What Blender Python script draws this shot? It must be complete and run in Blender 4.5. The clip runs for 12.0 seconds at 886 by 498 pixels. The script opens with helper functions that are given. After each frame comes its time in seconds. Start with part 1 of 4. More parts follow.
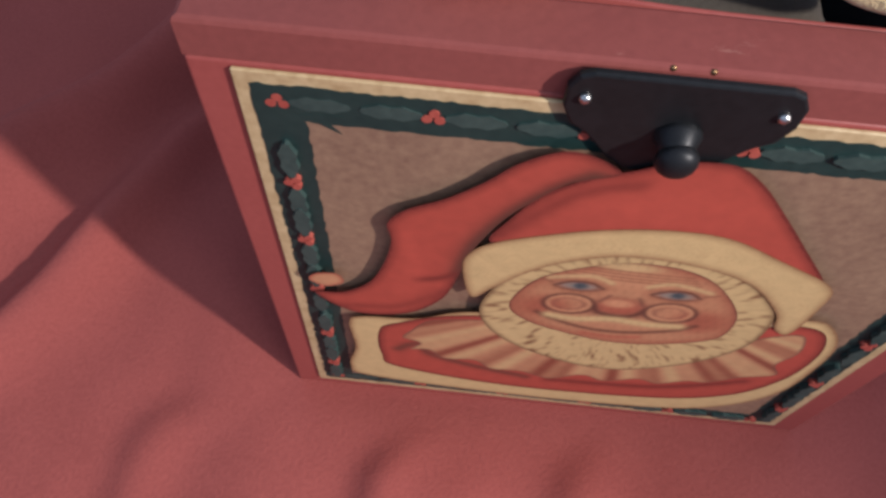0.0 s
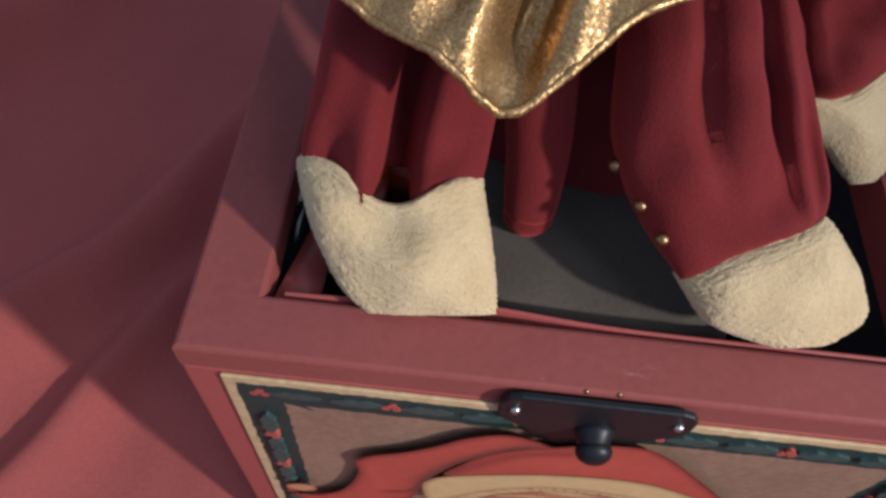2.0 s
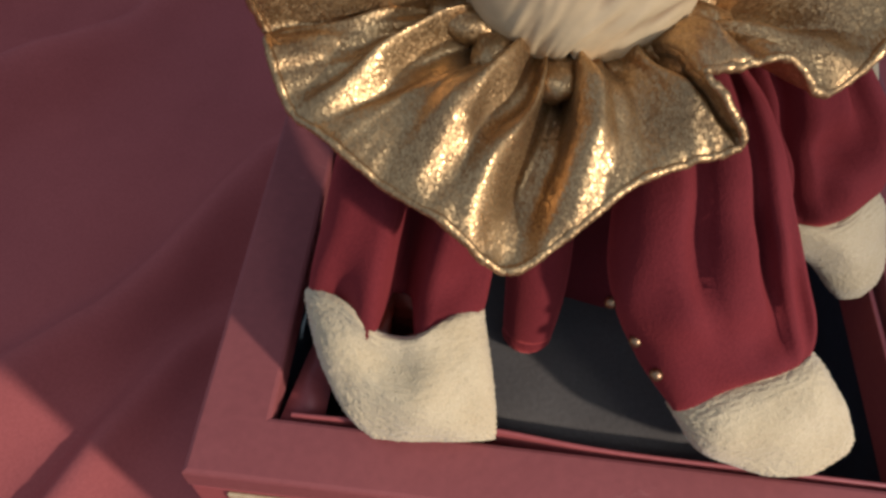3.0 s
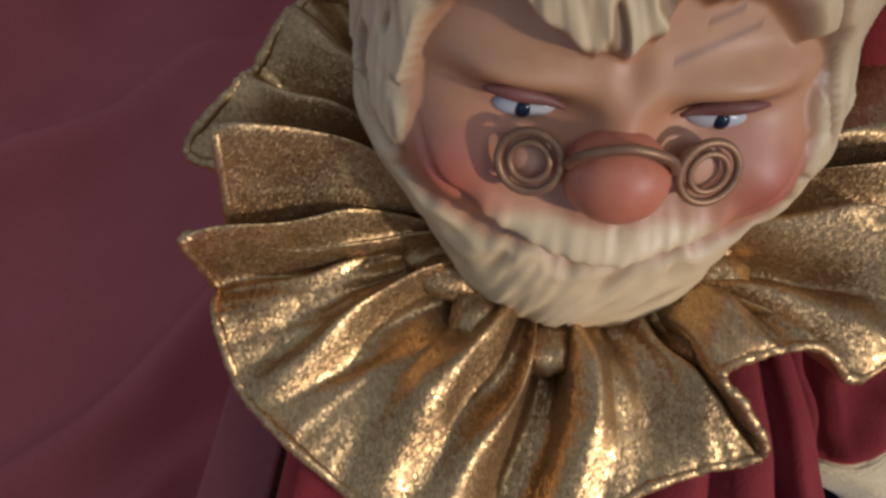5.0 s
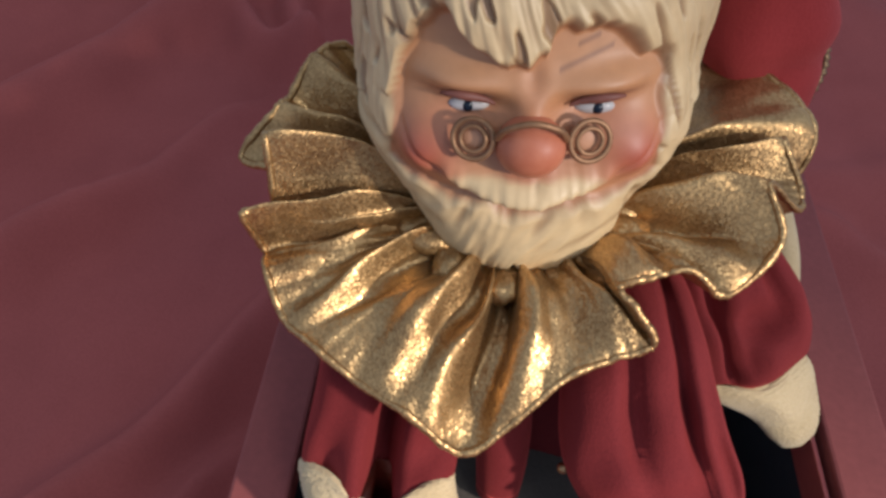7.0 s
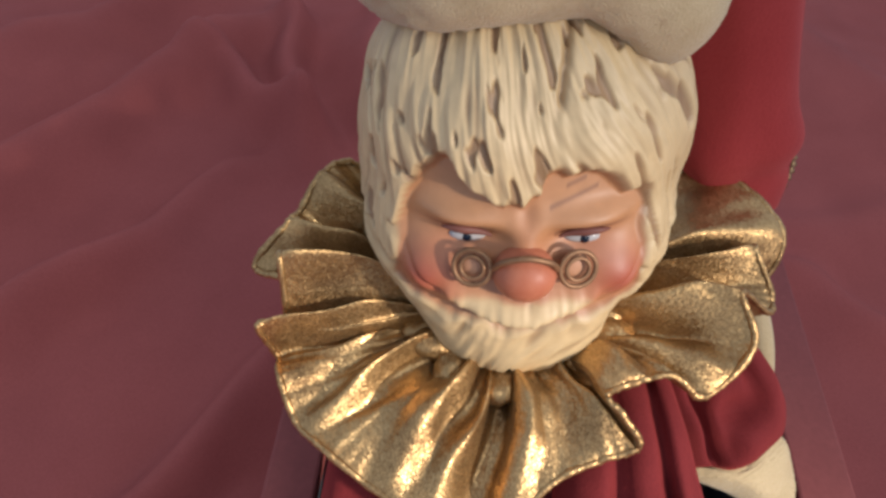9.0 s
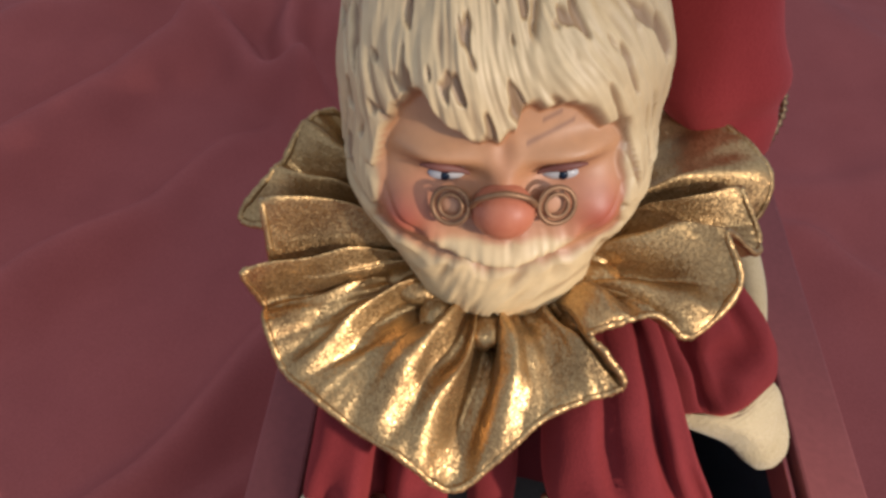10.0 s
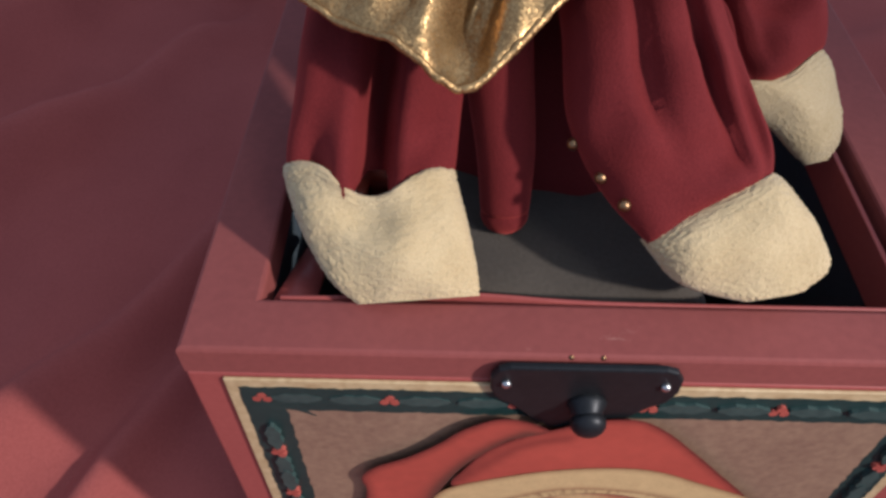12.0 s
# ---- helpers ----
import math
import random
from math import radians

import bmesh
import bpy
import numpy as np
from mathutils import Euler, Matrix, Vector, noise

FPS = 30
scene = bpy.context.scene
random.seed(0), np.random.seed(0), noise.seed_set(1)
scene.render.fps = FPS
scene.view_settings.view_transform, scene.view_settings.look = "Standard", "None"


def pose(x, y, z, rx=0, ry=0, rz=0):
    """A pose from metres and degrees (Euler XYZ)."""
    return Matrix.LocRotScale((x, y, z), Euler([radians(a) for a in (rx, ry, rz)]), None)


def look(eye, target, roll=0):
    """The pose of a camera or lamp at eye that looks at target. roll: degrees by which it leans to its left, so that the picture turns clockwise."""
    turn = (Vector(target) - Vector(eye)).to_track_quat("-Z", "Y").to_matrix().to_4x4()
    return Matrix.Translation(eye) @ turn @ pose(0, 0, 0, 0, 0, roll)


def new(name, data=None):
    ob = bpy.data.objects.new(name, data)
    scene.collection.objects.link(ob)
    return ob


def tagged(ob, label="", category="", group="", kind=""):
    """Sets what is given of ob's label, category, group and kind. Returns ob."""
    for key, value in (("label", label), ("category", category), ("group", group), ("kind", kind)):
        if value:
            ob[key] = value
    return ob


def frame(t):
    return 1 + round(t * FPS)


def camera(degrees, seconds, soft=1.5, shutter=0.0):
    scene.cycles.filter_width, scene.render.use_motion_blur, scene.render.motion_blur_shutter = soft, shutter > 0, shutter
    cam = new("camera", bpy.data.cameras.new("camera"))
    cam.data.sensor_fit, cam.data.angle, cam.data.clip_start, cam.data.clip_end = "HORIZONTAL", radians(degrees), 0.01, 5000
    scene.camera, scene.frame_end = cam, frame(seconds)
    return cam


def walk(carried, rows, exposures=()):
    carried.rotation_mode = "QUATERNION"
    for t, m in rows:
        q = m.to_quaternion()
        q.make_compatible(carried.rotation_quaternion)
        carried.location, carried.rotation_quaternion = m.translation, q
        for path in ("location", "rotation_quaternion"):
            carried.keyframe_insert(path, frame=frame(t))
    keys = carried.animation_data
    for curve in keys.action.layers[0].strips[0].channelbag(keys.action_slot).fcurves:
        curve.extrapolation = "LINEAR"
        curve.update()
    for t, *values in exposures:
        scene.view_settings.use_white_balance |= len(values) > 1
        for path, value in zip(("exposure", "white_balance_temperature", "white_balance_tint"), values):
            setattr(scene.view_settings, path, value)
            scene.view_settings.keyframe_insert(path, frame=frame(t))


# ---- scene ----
LENS = 61.33
cam = camera(LENS, 12.0, soft=3.0, shutter=0.0)
ROWS = [
    (0.0, 0.0525, -0.0938, 0.2773, 29.51, -2.43, 5.43),
    (0.5, 0.0535, -0.0859, 0.2903, 30.07, -2.62, 5.37),
    (1.0, 0.0534, -0.0742, 0.3028, 30.71, -3.31, 5.42),
    (1.5, 0.0549, -0.0695, 0.3136, 31.43, -3.23, 5.16),
    (2.0, 0.0535, -0.0620, 0.3287, 32.50, -3.65, 5.18),
    (2.5, 0.0515, -0.0539, 0.3397, 33.37, -3.94, 5.18),
    (4.5, 0.0450, -0.0087, 0.3575, 33.95, -4.65, 6.77),
    (5.0, 0.0491, 0.0031, 0.3575, 35.64, -4.26, 6.35),
    (5.5, 0.0448, 0.0062, 0.3751, 35.03, -4.44, 5.46),
    (6.0, 0.0524, -0.0122, 0.3794, 37.27, -3.19, 5.80),
    (6.5, 0.0580, -0.0310, 0.3797, 39.14, -2.36, 5.65),
    (8.5, 0.0600, -0.0534, 0.4090, 42.36, -1.90, 5.01),
    (9.0, 0.0545, -0.0370, 0.4091, 42.29, -2.50, 4.32),
    (9.5, 0.0582, -0.0282, 0.4102, 42.08, -1.55, 4.25),
    (10.0, 0.0626, -0.0440, 0.4028, 41.15, -1.09, 4.21),
    (10.5, 0.0625, -0.0639, 0.3874, 40.76, -0.79, 3.55),
    (11.0, 0.0594, -0.0754, 0.3698, 41.43, -0.48, 2.85),
    (11.5, 0.0575, -0.0802, 0.3459, 41.07, -0.56, 2.87),
    (12.0, 0.0625, -0.0912, 0.3207, 41.59, 0.23, 1.63),
]
EXPOSURES = [(s, e - 0.08, k, 8) for s, e, k in ((0.0, 0.1, 5400), (2.0, -0.05, 5200), (2.7, 0.0, 5200), (4.5, -0.1, 5150), (5.0, -0.15, 5150), (5.5, 0.05, 5300), (6.0, 0.2, 5350), (6.5, 0.25, 5400), (8.5, 0.5, 5600), (9.5, 0.55, 5700), (10.5, 0.4, 5600), (11.5, 0.15, 5350), (12.0, 0.05, 5250))]
walk(cam, [(t, pose(*p)) for t, *p in ROWS], EXPOSURES)

# ---- world and light ----
world = bpy.data.worlds.new("room")
scene.world = world
world.use_nodes = True
world.node_tree.nodes["Background"].inputs[0].default_value = (0.62, 0.67, 0.80, 1)
world.node_tree.nodes["Background"].inputs[1].default_value = 0.60

desk_lamp = new("lamp_key", bpy.data.lights.new("lamp_key", "SPOT"))
desk_lamp.data.energy, desk_lamp.data.color = 38, (1.0, 0.82, 0.66)
desk_lamp.data.spot_size, desk_lamp.data.spot_blend, desk_lamp.data.shadow_soft_size = radians(45), 1.0, 0.02
desk_lamp.matrix_world = look((0.66, -0.37, 0.56), (-0.25, 0.01, 0.0))
room_lamp = new("lamp_room", bpy.data.lights.new("lamp_room", "AREA"))
room_lamp.data.energy, room_lamp.data.color = 2.0, (1.0, 0.92, 0.82)
room_lamp.data.shape, room_lamp.data.size = "DISK", 0.3
room_lamp.matrix_world = look((0.55, -0.55, 1.1), (0.03, 0.15, 0.1))

# ---- materials ----
def nodes_of(name):
    m = bpy.data.materials.new(name)
    m.use_nodes = True
    nt = m.node_tree
    return m, nt, nt.nodes["Principled BSDF"]


def fabric(name, c1, c2, rough=0.85, scale=60, bump=0.25, weave=900, sheen=0.3, sheen_tint=(1, 0.6, 0.5, 1), dist=0.0006):
    """Cloth: two-scale colour variation and a woven bump."""
    m, nt, b = nodes_of(name)
    tc = nt.nodes.new("ShaderNodeTexCoord")
    n1 = nt.nodes.new("ShaderNodeTexNoise")
    n1.inputs["Scale"].default_value, n1.inputs["Detail"].default_value = scale, 6
    n2 = nt.nodes.new("ShaderNodeTexNoise")
    n2.inputs["Scale"].default_value, n2.inputs["Detail"].default_value = weave, 2
    mix = nt.nodes.new("ShaderNodeMix")
    mix.data_type = "RGBA"
    mix.inputs["A"].default_value, mix.inputs["B"].default_value = (*c1, 1), (*c2, 1)
    ramp = nt.nodes.new("ShaderNodeMapRange")
    ramp.inputs["From Min"].default_value, ramp.inputs["From Max"].default_value = 0.3, 0.7
    for n in (n1, n2):
        nt.links.new(tc.outputs["Object"], n.inputs["Vector"])
    add = nt.nodes.new("ShaderNodeMath")
    add.operation = "MULTIPLY_ADD"
    add.inputs[1].default_value = 0.5
    nt.links.new(n2.outputs["Fac"], add.inputs[0])
    half = nt.nodes.new("ShaderNodeMath")
    half.operation = "MULTIPLY"
    half.inputs[1].default_value = 0.5
    nt.links.new(n1.outputs["Fac"], half.inputs[0])
    nt.links.new(half.outputs[0], add.inputs[2])
    nt.links.new(add.outputs[0], ramp.inputs["Value"])
    nt.links.new(ramp.outputs[0], mix.inputs["Factor"])
    nt.links.new(mix.outputs["Result"], b.inputs["Base Color"])
    b.inputs["Roughness"].default_value = rough
    b.inputs["Specular IOR Level"].default_value = 0.12 if rough > 0.6 else 0.3
    b.inputs["Sheen Weight"].default_value = sheen
    b.inputs["Sheen Tint"].default_value = sheen_tint
    bp = nt.nodes.new("ShaderNodeBump")
    bp.inputs["Strength"].default_value, bp.inputs["Distance"].default_value = bump, dist
    nt.links.new(n2.outputs["Fac"], bp.inputs["Height"])
    nt.links.new(bp.outputs["Normal"], b.inputs["Normal"])
    return m


def painted(name, c1, c2, rough=0.45, scale=40, bump=0.05, metallic=0.0, dist=0.0005):
    m = fabric(name, c1, c2, rough, scale, bump, 500, 0.0, dist=dist)
    m.node_tree.nodes["Principled BSDF"].inputs["Metallic"].default_value = metallic
    return m


M_CLOTH = fabric("red_cloth", (0.275, 0.069, 0.058), (0.36, 0.094, 0.078), 0.85, 17, 0.4, 700, 0.0)
M_BOX = painted("red_paint", (0.29, 0.066, 0.057), (0.35, 0.086, 0.072), 0.42, 30, 0.08)
M_INSIDE = painted("dark_inside", (0.055, 0.070, 0.082), (0.072, 0.090, 0.104), 0.8)
M_MAT = fabric("grey_felt", (0.068, 0.057, 0.045), (0.092, 0.078, 0.062), 0.95, 80, 0.3, 900, 0.1, (1, 1, 1, 1))
M_VELVET = fabric("red_velvet", (0.105, 0.0125, 0.0135), (0.158, 0.020, 0.020), 0.85, 45, 0.25, 1500, 0.45, (1.0, 0.16, 0.13, 1))
M_FELT = fabric("red_felt", (0.30, 0.034, 0.031), (0.37, 0.046, 0.041), 0.9, 60, 0.3, 1300, 0.4, (1.0, 0.3, 0.25, 1))
M_FUR = fabric("cream_plush", (0.46, 0.338, 0.172), (0.60, 0.465, 0.262), 0.95, 110, 0.6, 2100, 0.35, (1, 0.95, 0.8, 1), 0.0006)


def lame(name):
    """Gold metal-thread cloth: a brown-gold ground with threads that each lean their own way and glitter."""
    m, nt, b = nodes_of(name)
    tc = nt.nodes.new("ShaderNodeTexCoord")
    stretch = nt.nodes.new("ShaderNodeMapping")
    stretch.inputs["Scale"].default_value = (1, 0.55, 0.8)
    nt.links.new(tc.outputs["Object"], stretch.inputs[0])
    cells = nt.nodes.new("ShaderNodeTexVoronoi")
    cells.inputs["Scale"].default_value = 3000
    nt.links.new(stretch.outputs[0], cells.inputs["Vector"])
    big = nt.nodes.new("ShaderNodeTexNoise")
    big.inputs["Scale"].default_value, big.inputs["Detail"].default_value = 70, 5
    nt.links.new(tc.outputs["Object"], big.inputs["Vector"])
    sep = nt.nodes.new("ShaderNodeSeparateColor")
    nt.links.new(cells.outputs["Color"], sep.inputs[0])
    tone = nt.nodes.new("ShaderNodeMath")
    tone.operation = "MULTIPLY_ADD"
    tone.inputs[1].default_value = 0.45
    wear = nt.nodes.new("ShaderNodeMapRange")
    wear.inputs["From Min"].default_value, wear.inputs["From Max"].default_value, wear.inputs["To Max"].default_value = 0.3, 0.7, 0.55
    nt.links.new(big.outputs["Fac"], wear.inputs["Value"])
    nt.links.new(sep.outputs[0], tone.inputs[0])
    nt.links.new(wear.outputs[0], tone.inputs[2])
    mix = nt.nodes.new("ShaderNodeMix")
    mix.data_type = "RGBA"
    mix.inputs["A"].default_value, mix.inputs["B"].default_value = (0.235, 0.130, 0.050, 1), (0.62, 0.405, 0.170, 1)
    nt.links.new(tone.outputs[0], mix.inputs["Factor"])
    nt.links.new(mix.outputs["Result"], b.inputs["Base Color"])
    b.inputs["Metallic"].default_value = 0.88
    rough = nt.nodes.new("ShaderNodeMapRange")
    rough.inputs["To Min"].default_value, rough.inputs["To Max"].default_value = 0.30, 0.56
    nt.links.new(sep.outputs[1], rough.inputs["Value"])
    nt.links.new(rough.outputs[0], b.inputs["Roughness"])
    lean = nt.nodes.new("ShaderNodeVectorMath")
    lean.operation = "MULTIPLY_ADD"
    lean.inputs[1].default_value, lean.inputs[2].default_value = (0.34, 0.34, 0.34), (-0.17, -0.17, -0.17)
    nt.links.new(cells.outputs["Color"], lean.inputs[0])
    geo = nt.nodes.new("ShaderNodeNewGeometry")
    add = nt.nodes.new("ShaderNodeVectorMath")
    add.operation = "ADD"
    nt.links.new(geo.outputs["Normal"], add.inputs[0])
    nt.links.new(lean.outputs[0], add.inputs[1])
    unit = nt.nodes.new("ShaderNodeVectorMath")
    unit.operation = "NORMALIZE"
    nt.links.new(add.outputs[0], unit.inputs[0])
    nt.links.new(unit.outputs[0], b.inputs["Normal"])
    return m


def hand_painted(name):
    """Cast resin painted by hand, in the colours of the mesh, with fine brush noise."""
    m, nt, b = nodes_of(name)
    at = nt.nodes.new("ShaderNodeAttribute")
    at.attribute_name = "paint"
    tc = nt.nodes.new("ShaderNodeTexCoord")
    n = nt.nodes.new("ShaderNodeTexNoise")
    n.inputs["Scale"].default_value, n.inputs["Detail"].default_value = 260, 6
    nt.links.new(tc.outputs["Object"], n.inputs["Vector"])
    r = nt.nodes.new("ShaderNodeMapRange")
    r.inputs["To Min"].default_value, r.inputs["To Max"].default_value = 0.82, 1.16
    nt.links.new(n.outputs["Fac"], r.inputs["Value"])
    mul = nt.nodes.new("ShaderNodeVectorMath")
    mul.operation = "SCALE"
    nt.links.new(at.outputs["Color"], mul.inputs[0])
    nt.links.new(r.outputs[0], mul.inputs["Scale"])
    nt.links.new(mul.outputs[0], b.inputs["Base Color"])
    b.inputs["Roughness"].default_value = 0.48
    bp = nt.nodes.new("ShaderNodeBump")
    bp.inputs["Strength"].default_value, bp.inputs["Distance"].default_value = 0.15, 0.0004
    nt.links.new(n.outputs["Fac"], bp.inputs["Height"])
    nt.links.new(bp.outputs["Normal"], b.inputs["Normal"])
    return m


M_GOLD = lame("gold_lame")
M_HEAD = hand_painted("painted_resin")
M_PICTURE = hand_painted("brushed_picture_paint")
M_SKIN = painted("painted_skin", (0.46, 0.23, 0.12), (0.52, 0.27, 0.15), 0.5, 60)
M_BLACK = painted("black_metal", (0.012, 0.013, 0.014), (0.02, 0.02, 0.022), 0.42, 60, 0.1, 0.3)
M_BRASS = painted("brass", (0.28, 0.165, 0.08), (0.36, 0.22, 0.11), 0.40, 60, 0.05, 1.0)
M_GREEN = painted("dark_green_paint", (0.012, 0.030, 0.028), (0.022, 0.045, 0.04), 0.5, 90)
M_TAUPE = painted("taupe_paint", (0.19, 0.108, 0.074), (0.32, 0.205, 0.128), 0.5, 22)


# ---- mesh helpers ----
class Build:
    """Collects pieces of one mesh."""

    def __init__(self):
        self.v, self.f, self.m, self.mats, self.c = [], [], [], [], {}

    def slot(self, mat):
        if mat not in self.mats:
            self.mats.append(mat)
        return self.mats.index(mat)

    def grid(self, pts, mat, wrap=False, cap0=False, cap1=False, paint=None):
        """pts: rows x columns x 3; wrap joins the last column with the first. mat may be a function of (row, column)."""
        pts = np.asarray(pts, float)
        r, c = pts.shape[:2]
        o = len(self.v)
        self.v += [tuple(p) for p in pts.reshape(-1, 3)]
        if paint is not None:
            self.c.update((o + i, c3) for i, c3 in enumerate(np.asarray(paint, float).reshape(-1, 3)))
        for i in range(r - 1):
            for j in range(c if wrap else c - 1):
                k = (j + 1) % c
                self.f.append((o + i * c + j, o + i * c + k, o + (i + 1) * c + k, o + (i + 1) * c + j))
                self.m.append(self.slot(mat(i, j) if callable(mat) else mat))
        for cap, i in ((cap0, 0), (cap1, r - 1)):
            if cap:
                q = [o + i * c + j for j in range(c)]
                self.f.append(tuple(q[::-1] if i == 0 else q))
                self.m.append(self.slot(mat(min(i, r - 2), 0) if callable(mat) else mat))

    def ball(self, centre, radii, mat, rot=(0, 0, 0), n=24, bump=None):
        e = Euler([radians(a) for a in rot]).to_matrix()
        pts = []
        for i in range(n // 2 + 1):
            a = math.pi * min(max(i, 0.02), n // 2 - 0.02) / (n // 2)
            row = []
            for j in range(n):
                b = 2 * math.pi * j / n
                d = Vector((math.sin(a) * math.cos(b), math.sin(a) * math.sin(b), math.cos(a)))
                s = 1 + (bump(d) if bump else 0)
                row.append(Vector(centre) + e @ Vector((d.x * radii[0] * s, d.y * radii[1] * s, d.z * radii[2] * s)))
            pts.append(row)
        self.grid(pts, mat, True, True, True)

    def tube(self, line, radius, mat, n=12, closed=False):
        """A tube along a line of points; radius: a number or one for each point."""
        line = [Vector(p) for p in line]
        k = len(line)
        pts = []
        side = None
        for i, p in enumerate(line):
            a, b = line[(i - 1) % k if closed else max(i - 1, 0)], line[(i + 1) % k if closed else min(i + 1, k - 1)]
            d = (b - a).normalized()
            if side is None:
                side = d.orthogonal().normalized()
            side = (side - d * side.dot(d)).normalized()
            up = d.cross(side)
            r = radius[i] if hasattr(radius, "__len__") else radius
            pts.append([p + (side * math.cos(2 * math.pi * j / n) + up * math.sin(2 * math.pi * j / n)) * r for j in range(n)])
        if closed:
            pts.append(pts[0])
        self.grid(pts, mat, True, not closed, not closed)

    def mesh(self, name):
        me = bpy.data.meshes.new(name)
        me.from_pydata(self.v, [], self.f)
        for m in self.mats:
            me.materials.append(m)
        me.polygons.foreach_set("material_index", self.m)
        me.polygons.foreach_set("use_smooth", [True] * len(self.f))
        if self.c:
            col = me.color_attributes.new("paint", "FLOAT_COLOR", "POINT")
            vals = np.ones((len(self.v), 4))
            for i, c3 in self.c.items():
                vals[i, :3] = c3
            col.data.foreach_set("color", vals.ravel())
        me.update()
        return me


def part(name, bm, material, parent=None, label="", smooth=False):
    """Links a bmesh as one mesh object."""
    me = bpy.data.meshes.new(name)
    bm.to_mesh(me)
    bm.free()
    me.materials.append(material)
    if smooth:
        me.polygons.foreach_set("use_smooth", [True] * len(me.polygons))
    ob = new(name, me)
    ob.parent = parent
    return tagged(ob, label)


def bar(x0, x1, y0, y1, z0, z1, bevel=0.0, seg=3):
    bm = bmesh.new()
    bmesh.ops.create_cube(bm, size=1)
    for v in bm.verts:
        v.co = Vector(((x0 + x1) / 2 + v.co.x * (x1 - x0), (y0 + y1) / 2 + v.co.y * (y1 - y0), (z0 + z1) / 2 + v.co.z * (z1 - z0)))
    if bevel:
        bmesh.ops.bevel(bm, geom=list(bm.edges), offset=bevel, segments=seg, profile=0.5, affect="EDGES")
    return bm


def plate(outline, y, depth, bevel=0.0):
    """An outline in x, z, extruded forwards (towards -y) by depth from y."""
    bm = bmesh.new()
    f = bm.faces.new([bm.verts.new((x, y, z)) for x, z in outline])
    r = bmesh.ops.extrude_face_region(bm, geom=[f])
    for g in r["geom"]:
        if isinstance(g, bmesh.types.BMVert):
            g.co.y -= depth
    bmesh.ops.recalc_face_normals(bm, faces=bm.faces)
    return bm



M_CREAM = painted("cream_paint", (0.40, 0.27, 0.13), (0.62, 0.47, 0.26), 0.5, 160)
M_SEPIA = painted("sepia_paint", (0.14, 0.05, 0.035), (0.20, 0.075, 0.05), 0.5, 90)
M_LEAF = painted("grey_green_paint", (0.028, 0.050, 0.046), (0.055, 0.085, 0.074), 0.5, 200)
M_BERRY = painted("berry_paint", (0.32, 0.06, 0.045), (0.42, 0.10, 0.07), 0.5, 200)
M_STEEL = painted("bright_steel", (0.55, 0.54, 0.5), (0.65, 0.63, 0.6), 0.3, 60, 0.05, 1.0)


def scuffed(name):
    """The box paint with pale scuffs and specks where it is handled."""
    m = painted(name, (0.215, 0.060, 0.052), (0.265, 0.076, 0.065), 0.62, 30, 0.08)
    nt = m.node_tree
    b = nt.nodes["Principled BSDF"]
    base = b.inputs["Base Color"].links[0].from_socket
    tc = nt.nodes.new("ShaderNodeTexCoord")
    mp = nt.nodes.new("ShaderNodeMapping")
    mp.inputs["Scale"].default_value = (0.5, 1.4, 1)
    n = nt.nodes.new("ShaderNodeTexNoise")
    n.inputs["Scale"].default_value, n.inputs["Detail"].default_value, n.inputs["Roughness"].default_value = 95, 9, 0.72
    nt.links.new(tc.outputs["Object"], mp.inputs[0])
    nt.links.new(mp.outputs[0], n.inputs["Vector"])
    r = nt.nodes.new("ShaderNodeMapRange")
    r.inputs["From Min"].default_value, r.inputs["From Max"].default_value, r.inputs["To Max"].default_value = 0.655, 0.72, 0.6
    nt.links.new(n.outputs["Fac"], r.inputs["Value"])
    mix = nt.nodes.new("ShaderNodeMix")
    mix.data_type = "RGBA"
    mix.inputs["B"].default_value = (0.52, 0.28, 0.22, 1)
    nt.links.new(r.outputs[0], mix.inputs["Factor"])
    nt.links.new(base, mix.inputs["A"])
    nt.links.new(mix.outputs["Result"], b.inputs["Base Color"])
    return m


M_RIM = scuffed("scuffed_red_paint")


def smoothed(points, n, closed=False):
    """A smooth line of n points through the given ones (Catmull-Rom)."""
    p = np.asarray(points, float)
    k = len(p)
    out = []
    for i in range(n):
        t = i / n * k if closed else i / (n - 1) * (k - 1)
        a = min(int(t), k - 1 if closed else k - 2)
        f = t - a
        q = [p[(a + d) % k] if closed else p[min(max(a + d, 0), k - 1)] for d in (-1, 0, 1, 2)]
        out.append(0.5 * (2 * q[1] + (q[2] - q[0]) * f + (2 * q[0] - 5 * q[1] + 4 * q[2] - q[3]) * f * f + (3 * q[1] - q[0] - 3 * q[2] + q[3]) * f ** 3))
    return np.array(out)


def step(a, b, x):
    t = min(1.0, max(0.0, (x - a) / (b - a)))
    return t * t * (3 - 2 * t)


def bump2(x, y, x0, y0, sx, sy):
    return math.exp(-((x - x0) / sx) ** 2 - ((y - y0) / sy) ** 2)


